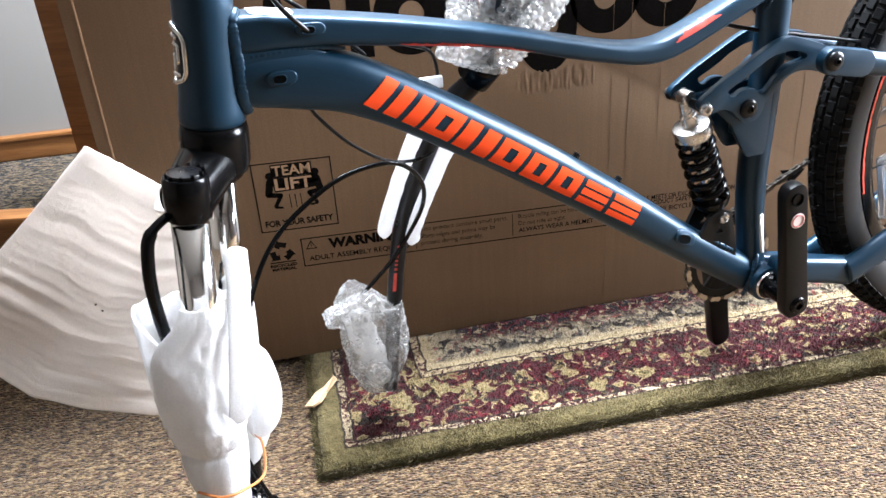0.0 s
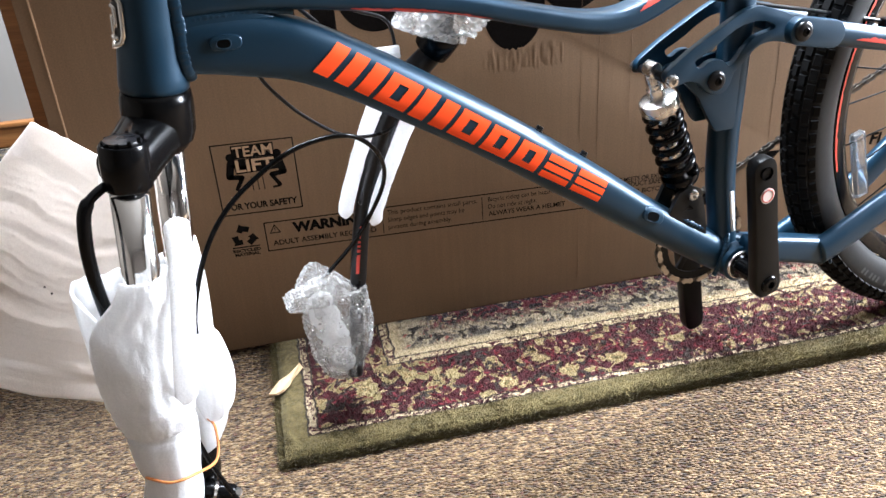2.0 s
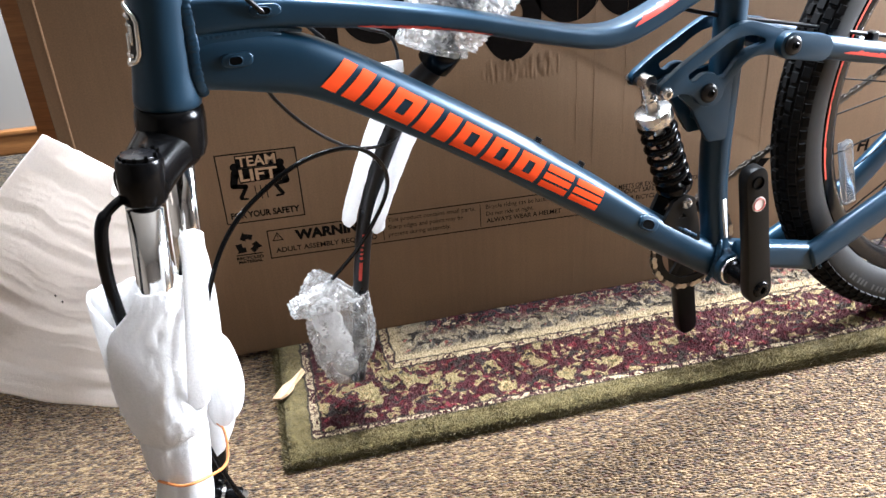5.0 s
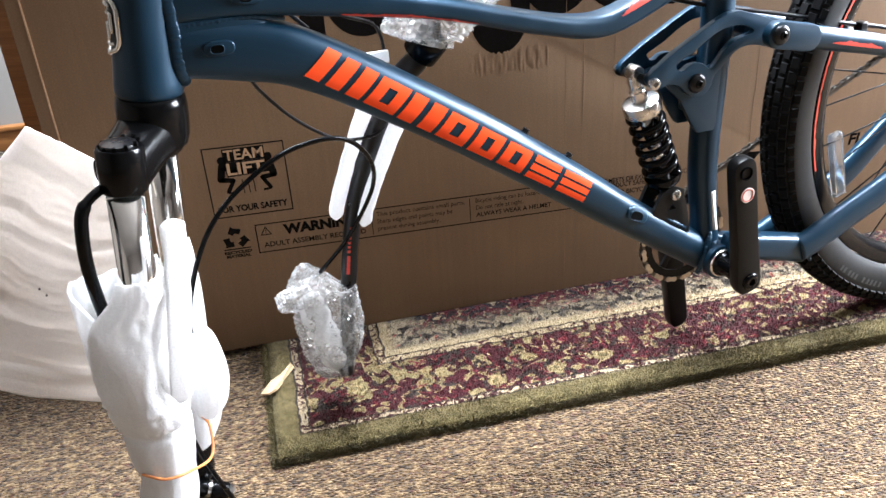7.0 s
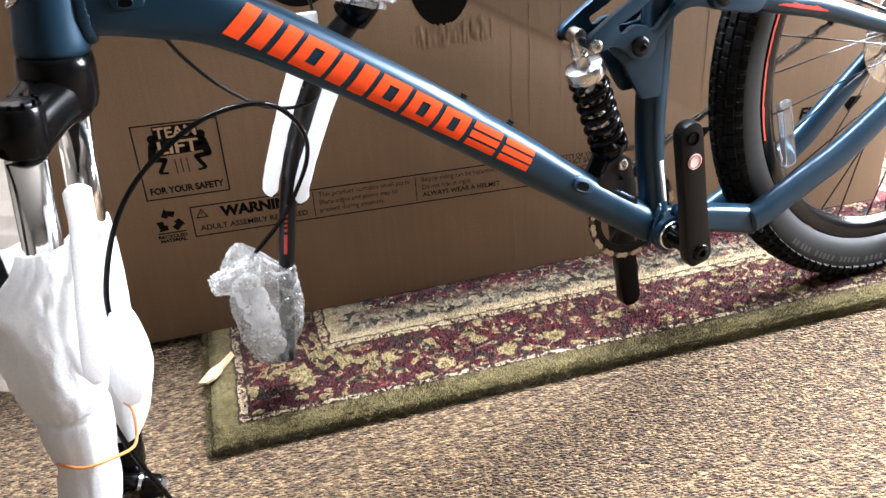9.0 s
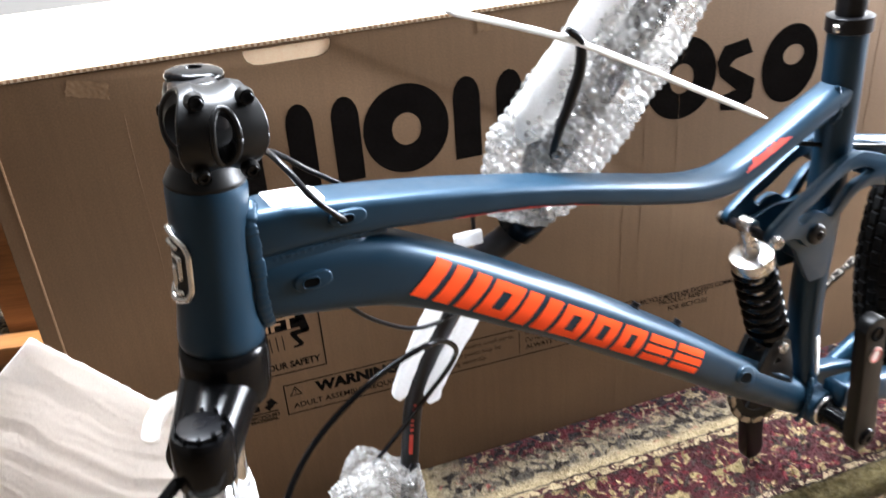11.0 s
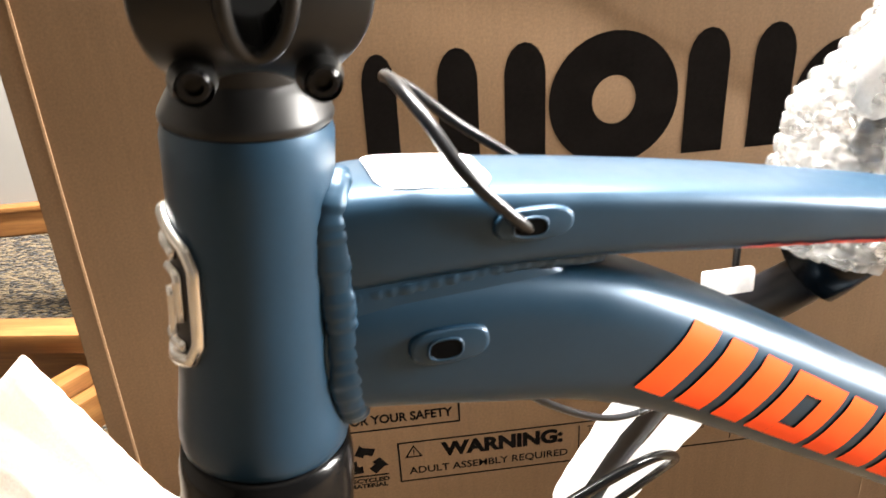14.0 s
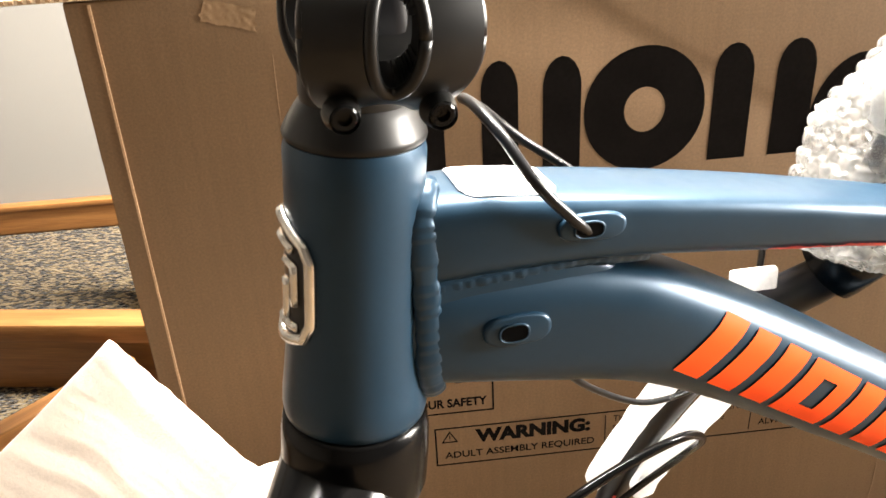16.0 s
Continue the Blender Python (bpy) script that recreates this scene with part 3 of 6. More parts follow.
for i in range(nx):
    for j in range(ny):
        bm.faces.new((cells[i, j], cells[i + 1, j], cells[i + 1, j + 1], cells[i, j + 1]))
rug = tagged(part("rug", bm, rug_material("oriental_rug", RUG_W, RUG_D)), "oriental rug with burgundy floral band and olive border", "rug")
rug.matrix_world = RUG_M
# standing pile yarns on the part of the rug in front of the carton, denser and longer along its edges
rng = np.random.default_rng(11)


def yarns(n, x0, x1, y0, y1, length, out=(0, 0)):
    x, y = rng.uniform(x0, x1, n), rng.uniform(y0, y1, n)
    e = np.minimum(x, y)
    z = 0.0125 * np.minimum(1, np.sqrt(np.maximum(e, 0) / 0.010)) - 0.0005
    a, b = rng.uniform(0, 2 * np.pi, n), rng.uniform(0, 2 * np.pi, n)
    h, lean = length * rng.uniform(0.6, 1.2, n), rng.uniform(0.1, 0.75, n) * length
    w = 0.0008
    base = np.c_[x, y, z]
    v0 = base + np.c_[np.cos(a) * w, np.sin(a) * w, 0 * x]
    v1 = base - np.c_[np.cos(a) * w, np.sin(a) * w, 0 * x]
    tip = base + np.c_[np.cos(b) * lean + out[0] * length, np.sin(b) * lean + out[1] * length, h]
    return np.stack([v0, v1, tip], 1).reshape(-1, 3)


tufts = np.vstack([yarns(70000, 0.0, 1.45, 0.0, 0.285, 0.0042), yarns(26000, 0.0, 1.45, 0.001, 0.042, 0.0055), yarns(9000, -0.001, 1.45, -0.001, 0.006, 0.0075, (0, -0.7)), yarns(2200, -0.001, 0.006, 0.0, 0.29, 0.0070, (-0.6, 0))])
me = bpy.data.meshes.new("fuzz")
me.from_pydata(tufts.tolist(), [], [(3 * k, 3 * k + 1, 3 * k + 2) for k in range(len(tufts) // 3)])
me.materials.append(rug.data.materials[0])
pile_ob = tagged(new("fuzz", me), kind="stuff")
pile_ob.parent = rug

# ---- carton ----
BX0, BX1, BY, BD, BZ0, BZ1 = -0.177, 1.30, 0.989, 0.205, 0.0142, 0.6705
TH = 0.006
# a loose pale sheet of corrugated board lies on the open top
bm = bmesh.new()
block(bm, -0.62, 1.34, -0.003, 0.330, 0.0, 0.0045)
top_sheet = auto_smooth(part("cardboard_sheet", bm, PALE_BOARD, smooth=False))
tagged(top_sheet, "pale corrugated cardboard sheet lying on the carton", "cardboard")
top_sheet.matrix_world = Matrix.Translation((0, BY, BZ1 + 0.0012)) @ Matrix.Rotation(radians(0.15), 4, "Y")
bm = bmesh.new()
for k in range(300):
    x = -0.616 + k * 0.0065
    block(bm, x, x + 0.0034, -0.0042, -0.0031, 0.0006, 0.0036)
part("corrugated_edge", bm, KRAFT_EDGE, top_sheet, smooth=False, kind="stuff")
carton = thing("cardboard_box", "large open brown cardboard bicycle carton with black print", "box", pose(0, BY, 0))


GRIP_HOLE = [(x - 0.0145, z - 0.0170) for x, z in [(0.1170, 0.6842), (0.1175, 0.6780), (0.1205, 0.6720), (0.1265, 0.6680), (0.1340, 0.6665), (0.1960, 0.6665), (0.2035, 0.6680), (0.2095, 0.6720), (0.2125, 0.6780), (0.2130, 0.6842)]]
front = auto_smooth(part("front_panel", plate([(BX0, BZ0), (BX1, BZ0), (BX1, BZ1), (BX0, BZ1)], 0.0, TH, GRIP_HOLE, 0.0014), KRAFT, carton), 30)
for name, x0, x1, y0, y1 in (("back_panel", BX0, BX1, BD - TH, BD), ("end_panel", BX0, BX0 + TH, 0.0085, BD - TH - 0.0005), ("end_panel", BX1 - TH, BX1, 0.0085, BD - TH - 0.0005)):
    part(name, block(bmesh.new(), x0, x1, y0, y1, BZ0, BZ1), KRAFT, carton, smooth=False)
part("bottom_panel", block(bmesh.new(), BX0 + TH, BX1 - TH, 0.0085, BD - TH - 0.001, BZ0, BZ0 + TH), KRAFT, carton, smooth=False)
# glued corner seam, cut top edge and small tape
bm = block(bmesh.new(), BX0 + 0.018, BX0 + 0.020, -0.0014, 0.0010, BZ0 + 0.002, BZ1 - 0.002)
part("corner_crease", bm, KRAFT_EDGE, carton, smooth=False)
# faint vertical creases and a long dent in the face
for x, z0, z1, w in ((0.575, 0.030, 0.655, 0.0011), (0.604, 0.150, 0.640, 0.0014), (0.655, 0.30, 0.66, 0.0009), (0.905, 0.10, 0.42, 0.0011), (0.980, 0.28, 0.60, 0.0010), (-0.030, 0.06, 0.62, 0.0010)):
    bm = bmesh.new()
    rows = []
    for k in range(15):
        z = z0 + (z1 - z0) * k / 14
        c, h = x + 0.0018 * noise.noise(Vector((x * 50, z * 22, 1))), w * (0.35 + 0.9 * abs(noise.noise(Vector((x * 90, z * 60, 7)))))
        rows.append([bm.verts.new((c + s * h, -0.0003 - (0.00022 if s == 0 else 0), z)) for s in (-1, 0, 1)])
    for p, q in zip(rows, rows[1:]):
        for j in range(2):
            bm.faces.new((p[j], p[j + 1], q[j + 1], q[j]))
    part("face_crease", bm, KRAFT, carton)
# a crumpled patch in the face, rippled along the flutes
bm = bmesh.new()
g = {}
NX, NZ = 130, 24
for i in range(NX + 1):
    for j in range(NZ + 1):
        a, b = i / NX, j / NZ
        x, z = 0.412 + 0.150 * a, 0.402 + 0.056 * b
        fade = min(1.0, 5 * a, 5 * (1 - a)) * min(1.0, 3 * b, 3 * (1 - b))
        ripple = 0.0008 * noise.noise(Vector((x * 210, z * 26, 3))) + 0.0007 * noise.noise(Vector((x * 90, z * 60, 8)))
        g[i, j] = bm.verts.new((x, 0.0004 - fade * (0.0008 + max(-0.0006, ripple)), z))
for i in range(NX):
    for j in range(NZ):
        bm.faces.new((g[i, j], g[i + 1, j], g[i + 1, j + 1], g[i, j + 1]))
part("crumpled_patch", bm, KRAFT, carton, "dented and rippled patch of the board")
# nearly flush flap; the brightness of the hole is in its colour
part("grip_flap", block(bmesh.new(), 0.099, 0.202, 0.0022, 0.0048, 0.643, BZ1 - 0.0016), GRIP, carton, smooth=False)


def skew(x, z):
    """The print runs a little downhill across the panel."""
    return z - 0.0165 - (0.025 if z < 0.45 else 0.008) * x


def ink(name, polys, label=""):
    """Flat printed shapes on the carton's face: lists of (x, z)."""
    bm = bmesh.new()
    for p in polys:
        vs = [bm.verts.new((x, -0.0004, skew(x, z))) for x, z in p]
        bm.faces.new(vs)
    return part(name, bm, INK, carton, label, smooth=False)


def ink_ring(name, outer, inner, label=""):
    bm = bmesh.new()
    a = [bm.verts.new((x, -0.0004, skew(x, z))) for x, z in outer]
    b = [bm.verts.new((x, -0.0004, skew(x, z))) for x, z in inner]
    n = len(a)
    for i in range(n):
        bm.faces.new((a[i], a[(i + 1) % n], b[(i + 1) % n], b[i]))
    return part(name, bm, INK, carton, label, smooth=False)


def ellipse(cx, cz, rx, rz, n=40, tilt=0.0):
    return [(cx + rx * math.cos(a) * math.cos(tilt) - rz * math.sin(a) * math.sin(tilt), cz + rx * math.cos(a) * math.sin(tilt) + rz * math.sin(a) * math.cos(tilt)) for a in (2 * math.pi * k / n for k in range(n))]


def stripe_frame(name, x0, x1, z0, z1, w=0.0016):
    ink_ring(name, [(x0, z0), (x1, z0), (x1, z1), (x0, z1)], [(x0 + w, z0 + w), (x1 - w, z0 + w), (x1 - w, z1 - w), (x0 + w, z1 - w)])


def rod_shape(x0, z0, x1, z1, w, n=8):
    """A bar with round ends."""
    a = math.atan2(z1 - z0, x1 - x0)
    out = [(x1 + w * math.cos(a + t), z1 + w * math.sin(a + t)) for t in np.linspace(-math.pi / 2, math.pi / 2, n)]
    return out + [(x0 + w * math.cos(a + t), z0 + w * math.sin(a + t)) for t in np.linspace(math.pi / 2, 1.5 * math.pi, n)]


def lettering(name, text, x, z, height, width=None, bold=0.0, parent=carton, mat=INK, m=None, slant=0.0, proud=0.0004):
    """Built-in font as a flat mesh in the carton's face; height of the capitals, and the line's width."""
    cu = bpy.data.curves.new(name, "FONT")
    cu.body, cu.size, cu.offset, cu.shear = text, 1.0, bold, slant
    cu.resolution_u = 3
    tmp = bpy.data.objects.new(name, cu)
    scene.collection.objects.link(tmp)
    me = bpy.data.meshes.new_from_object(tmp.evaluated_get(bpy.context.evaluated_depsgraph_get()))
    bpy.data.objects.remove(tmp)
    bpy.data.curves.remove(cu)
    co = np.array([v.co for v in me.vertices])
    lo, hi = co.min(0), co.max(0)
    sz = height / 0.72
    sx = width / (hi[0] - lo[0]) if width else sz
    for v in me.vertices:
        v.co = ((v.co.x - lo[0]) * sx + x, -proud, skew((v.co.x - lo[0]) * sx + x, v.co.y * sz + z)) if m is None else m @ Vector(((v.co.x - lo[0]) * sx, 0, v.co.y * sz))
    me.materials.clear()
    me.materials.append(mat)
    ob = new(name, me)
    ob.parent = parent
    return ob


# maker's mark: bold bars and rings, no letters
for x0, x1 in ((0.0765, 0.1025), (0.1345, 0.1660), (0.1870, 0.2200), (0.3360, 0.3710), (0.3920, 0.4270)):
    w = x1 - x0
    ink("printed_bar", [[(x0, 0.514), (x1, 0.514), (x1, 0.592)] + [(x0 + w / 2 + w / 2 * math.cos(a), 0.592 + 0.026 * math.sin(a)) for a in np.linspace(0.2, math.pi - 0.2, 9)] + [(x0, 0.592)]], "bold black bar of the printed maker's mark")
for cx, cz, rz in ((0.2760, 0.566, 0.0555), (0.4720, 0.532, 0.0700), (0.5610, 0.566, 0.0555), (0.6560, 0.566, 0.0555)):
    ink_ring("printed_ring", ellipse(cx, cz, 0.0535 if rz < 0.06 else 0.047, rz), ellipse(cx, cz, 0.0180, 0.0200), "bold black ring of the printed maker's mark")
ink("printed_swash", [[(x + 0.003, z) for x, z in ((0.715, 0.600), (0.752, 0.606), (0.762, 0.585), (0.735, 0.580), (0.727, 0.572), (0.770, 0.548), (0.768, 0.520), (0.744, 0.507), (0.718, 0.511), (0.716, 0.531), (0.740, 0.537), (0.712, 0.560), (0.706, 0.580))]], "bold black shape of the printed maker's mark")
ink_ring("printed_ring", ellipse(0.829, 0.560, 0.046, 0.055), ellipse(0.833, 0.572, 0.017, 0.014), "bold black ring of the printed maker's mark")

# handling panel: pale words knocked out of black blocks, with two stooping pictograms
PX, PZ = 0.0215, 0.377
stripe_frame("panel_outline", PX, PX + 0.1170, PZ - 0.1120, PZ, 0.0019)
ink("word_block", [[(PX + 0.0280, PZ - 0.0040), (PX + 0.0880, PZ - 0.0040), (PX + 0.0880, PZ - 0.0245), (PX + 0.0280, PZ - 0.0245)]])
ink("word_block", [[(PX + 0.0280, PZ - 0.0247), (PX + 0.0900, PZ - 0.0247), (PX + 0.0900, PZ - 0.0455), (PX + 0.0300, PZ - 0.0480)]])
lettering("panel_text", "TEAM", PX + 0.0300, PZ - 0.0215, 0.0160, 0.056, 0.020, mat=KRAFT_EDGE, proud=0.0009)
lettering("panel_text", "LIFT", PX + 0.0310, PZ - 0.0445, 0.0185, 0.055, 0.024, mat=KRAFT_EDGE, proud=0.0009)
lettering("panel_text", "FOR YOUR SAFETY", PX + 0.008, PZ - 0.1035, 0.0100, 0.102, 0.036)


def stooper(side):
    """A printed pictogram in the panel; side 1 at its left, -1 mirrored."""
    at_ = lambda a, b: (PX + (a if side > 0 else 0.117 - a), PZ - b)
    limbs = ((0.0245, 0.031, 0.0205, 0.050, 0.0054), (0.024, 0.034, 0.049, 0.041, 0.0024), (0.021, 0.0515, 0.037, 0.0535, 0.0038), (0.037, 0.055, 0.028, 0.0705, 0.0030), (0.028, 0.0725, 0.037, 0.0735, 0.0018))
    ink("printed_marker", [ellipse(*at_(0.0255, 0.0215), 0.0062, 0.0062, 20)] + [rod_shape(*at_(a, b), *at_(c, d), w) for a, b, c, d, w in limbs], "small black stooping pictogram")


stooper(1)
stooper(-1)
for a in (0.050, 0.058, 0.066):
    ink("printed_line", [rod_shape(PX + a, PZ - 0.054, PX + a + 0.0005, PZ - 0.075, 0.0007)])
# recycling mark: three bent arrows
for k in range(3):
    a = math.radians(90 + 120 * k)
    c = Vector((0.0455, 0.229))

    def at(r, t):
        return (c.x + r * math.cos(a + t) * 1.05, c.y + r * math.sin(a + t))

    ink("recycling_arrow", [[at(0.0085, -0.80), at(0.0178, -0.58), at(0.0178, 0.10), at(0.0215, 0.20), at(0.0135, 0.82), at(0.0055, 0.40), at(0.0085, 0.15), at(0.0085, -0.2)]])
lettering("recycling_text", "RECYCLED", 0.0255, 0.2035, 0.0050, 0.041, 0.045)
lettering("recycling_text", "MATERIAL", 0.0275, 0.1970, 0.0050, 0.037, 0.045)
ink("unreadable_line", [[(0.026, 0.2105), (0.066, 0.2105), (0.066, 0.2125), (0.026, 0.2125)]])
# warning strip
stripe_frame("warning_outline", 0.0765, 0.602, 0.1985, 0.2475, 0.0018)
ink_ring("warning_triangle", [(0.083, 0.228), (0.1005, 0.228), (0.0918, 0.243)], [(0.0855, 0.2295), (0.098, 0.2295), (0.0918, 0.2402)])
ink("warning_mark", [rod_shape(0.0918, 0.2368, 0.0918, 0.2335, 0.0006), ellipse(0.0918, 0.2314, 0.0006, 0.0006, 8)])
lettering("warning_text", "WARNING:", 0.118, 0.226, 0.0158, 0.121, 0.056)
lettering("warning_text", "ADULT ASSEMBLY REQUIRED", 0.086, 0.2075, 0.0085, 0.158, 0.016)
for x in (0.2545, 0.4135):
    ink("divider", [[(x, 0.203), (x + 0.0012, 0.203), (x + 0.0012, 0.2425), (x, 0.2425)]])
for k, line in enumerate(("This product contains small parts.", "Sharp edges and points may be", "present during assembly.")):
    lettering("warning_text", line, 0.263, 0.2335 - 0.0125 * k, 0.0080, 0.143 * len(line) / 34, 0.0)
for k, (line, w, bold) in enumerate((("Bicycle riding can be hazardous.", 0.125, 0.0), ("Do not ride at night.", 0.080, 0.0), ("ALWAYS WEAR A HELMET", 0.128, 0.015))):
    lettering("warning_text", line, 0.424, 0.2335 - 0.0125 * k, 0.0080, w, bold)
for k, (line, w) in enumerate((("BICYCLE MEETS OR EXCEEDS COMMISSION", 0.19), ("PRODUCT SAFETY", 0.085), ("FOR BICYCLES", 0.07))):
    lettering("standards_text", line, (0.612, 0.645, 0.661)[k], (0.2358, 0.2265, 0.2130)[k], 0.0085, w, 0.010)
lettering("direction_text", "FLAT", 1.100, 0.2472, 0.0200, 0.070, 0.036, slant=0.12)
ink("printed_marker", [[(1.177, 0.2770), (1.224, 0.2750), (1.201, 0.2472)]], "black inverted printed triangle")
ink("printed_marker", [[(0.883, 0.2590), (0.930, 0.2570), (0.907, 0.2292)]])

# remains of clear tape near the top corner
for cx, cz, rx, rz, turn in ((-0.058, 0.6535, 0.021, 0.0085, -0.25), (0.388, 0.6575, 0.017, 0.0095, 0.05)):
    bm = bmesh.new()
    g = {}
    for i in range(25):
        for j in range(13):
            a, b = 2 * i / 24 - 1, 2 * j / 12 - 1
            fray = 1 + 0.16 * noise.noise(Vector((b * 3, cx * 90, 1))) * abs(a) + 0.2 * noise.noise(Vector((a * 5, cz * 70, 4))) * abs(b)
            x, z = a * rx * fray, b * rz * fray
            crease = 0.0011 * abs(noise.noise(Vector((x * 330 + z * 260, z * 150, cx)))) + 0.0004
            g[i, j] = bm.verts.new((cx + x * math.cos(turn) - z * math.sin(turn), -0.0004 - crease, min(BZ1 - 0.001, cz + x * math.sin(turn) + z * math.cos(turn))))
    for i in range(24):
        for j in range(12):
            bm.faces.new((g[i, j], g[i + 1, j], g[i + 1, j + 1], g[i, j + 1]))
    part("tape_remnant", bm, TAPE, carton, "torn wrinkled patch of clear tape")

# small torn scrap of board on the rug
bm = bmesh.new()
pts = [(0.0448, 0.8508), (0.0560, 0.8440), (0.0680, 0.8500), (0.0760, 0.8640), (0.0790, 0.8770), (0.0880, 0.8860), (0.0980, 0.9000), (0.0950, 0.9110), (0.0880, 0.9050), (0.0780, 0.8860), (0.0620, 0.8720)]
top = [bm.verts.new((x, y, 0.019 + 0.005 * abs(math.sin(i * 0.8)))) for i, (x, y) in enumerate(pts)]
low = [bm.verts.new((x + 0.0015, y, v.co.z - 0.0035)) for v, (x, y) in zip(top, pts)]
bm.faces.new(top)
bm.faces.new(low[::-1])
for i in range(len(pts)):
    j = (i + 1) % len(pts)
    bm.faces.new((top[i], low[i], low[j], top[j]))
scrap = tagged(part("cardboard_scrap", bm, SCRAP, smooth=False), "torn pale cardboard scrap lying on the rug edge", "cardboard")

# ---- bicycle ----
# local space: x towards the rear wheel, y away from the viewer, z up
BIKE = pose(0.1022, 0.6322, -0.0264, -0.49, -1.45, 9.07) @ Matrix.Scale(0.9969, 4)
# the loose things about the bicycle are set out in the frame that follows
ABOUT = BIKE @ pose(0.117, 0.652, 0, 0, 0, 9.65).inverted()
bike = thing("bicycle", "blue full-suspension mountain bike, partly unpacked, without front wheel", "bicycle", BIKE)

HT0, HT1 = Vector((-0.0735, 0, 0.575)), Vector((-0.0578, 0, 0.699))
HTD = (HT1 - HT0).normalized()


def steer(z):
    """The steering axis at height z."""
    return HT0 + HTD * ((z - HT0.z) / HTD.z)


L = (HT1 - HT0).length + 0.009
prof = [(0.0290, 0.0095), (0.0310, 0.0112), (0.0317, 0.0150), (0.0314, 0.0230), (0.0302, 0.034), (0.0288, 0.050), (0.0279, 0.075), (0.0277, 0.100), (0.0277, 0.120), (0.0278, 0.130), (0.0268, L)]
head = part("head_tube", revolve(prof, HT0, HTD, 56), PAINT, bike, "satin blue head tube with weld seam")
auto_smooth(head, 50)

DT = Tube([(-0.055, 0.6205, 0.0235, 0.020, 3.4), (-0.02, 0.61775, 0.02675, 0.0232, 3.6), (0.02, 0.6110, 0.0300, 0.0242, 3.5), (0.055, 0.60075, 0.02975, 0.0248, 3.2), (0.085, 0.5860, 0.0290, 0.0250, 2.8), (0.12, 0.5648, 0.0284, 0.0246, 2.6), (0.173, 0.5290, 0.0282, 0.0244, 2.5), (0.237, 0.4843, 0.0275, 0.0242, 2.5), (0.306, 0.4325, 0.0272, 0.0240, 2.4), (0.382, 0.3738, 0.0264, 0.0238, 2.4), (0.466, 0.3070, 0.0240, 0.0238, 2.4), (0.535, 0.2562, 0.0236, 0.0242, 2.3), (0.585, 0.2205, 0.0240, 0.0245, 2.2)])
down = part("down_tube", DT.mesh(44), PAINT, bike, "satin blue hydroformed down tube")
TT = Tube([(-0.050, 0.6618, 0.0202, 0.0190, 3.4), (-0.020, 0.6630, 0.0190, 0.0222, 4.2), (0.020, 0.6588, 0.0162, 0.0228, 4.4), (0.060, 0.6524, 0.0146, 0.0228, 4.4), (0.120, 0.6400, 0.0135, 0.0222, 4.2), (0.180, 0.6265, 0.0115, 0.0214, 4.0), (0.240, 0.6110, 0.0105, 0.0208, 3.8), (0.307, 0.5900, 0.0115, 0.0204, 3.6), (0.360, 0.5742, 0.0117, 0.0200, 3.4), (0.395, 0.5662, 0.0127, 0.0198, 3.3), (0.425, 0.5645, 0.0135, 0.0196, 3.2), (0.455, 0.5708, 0.0137, 0.0194, 3.0), (0.500, 0.5865, 0.0135, 0.0192, 2.8), (0.550, 0.6053, 0.0137, 0.0190, 2.6), (0.590, 0.6200, 0.0140, 0.0185, 2.5)])
top_tube = part("top_tube", TT.mesh(44), PAINT, bike, "satin blue curved top tube")
# gusset skin that joins both tubes at the head
GS = Tube([(-0.045, 0.636, 0.0140, 0.0195, 6.0), (0.0, 0.636, 0.0140, 0.0200, 6.0), (0.030, 0.632, 0.0120, 0.0180, 5.0), (0.050, 0.626, 0.0070, 0.0130, 3.0), (0.064, 0.619, 0.002, 0.004, 2.0)])
part("gusset", GS.mesh(28), PAINT, bike)
ST = Tube([(0.592, 0.225, 0.0185, 0.0190, 2.0), (0.586, 0.28, 0.0180, 0.0188, 2.0), (0.580, 0.34, 0.0188, 0.0190, 2.0), (0.580, 0.40, 0.0194, 0.0192, 2.0), (0.583, 0.45, 0.0196, 0.0193, 2.0), (0.588, 0.56, 0.0195, 0.0195, 2.0), (0.587, 0.665, 0.0195, 0.0195, 2.0), (0.587, 0.678, 0.0200, 0.0200, 2.0)])
part("seat_tube", ST.mesh(28), PAINT, bike, "satin blue upright seat tube")
post_ob = part("seatpost", revolve([(0.0145, 0), (0.0145, 0.22)], (0.587, 0, 0.672), (-0.02, 0, 1), 24), BLACK, bike, "black seatpost")
auto_smooth(post_ob)
clamp = part("seat_clamp", revolve([(0.0205, 0), (0.0225, 0.001), (0.0225, 0.0155), (0.0205, 0.0165)], (0.587, 0, 0.6775), (0, 0, 1), 28), BLACK, bike, "black seatpost clamp with steel bolt")
auto_smooth(clamp)
hex_bolt(clamp, "clamp_bolt", 0.560, -0.006, 0.686, 0.0045)


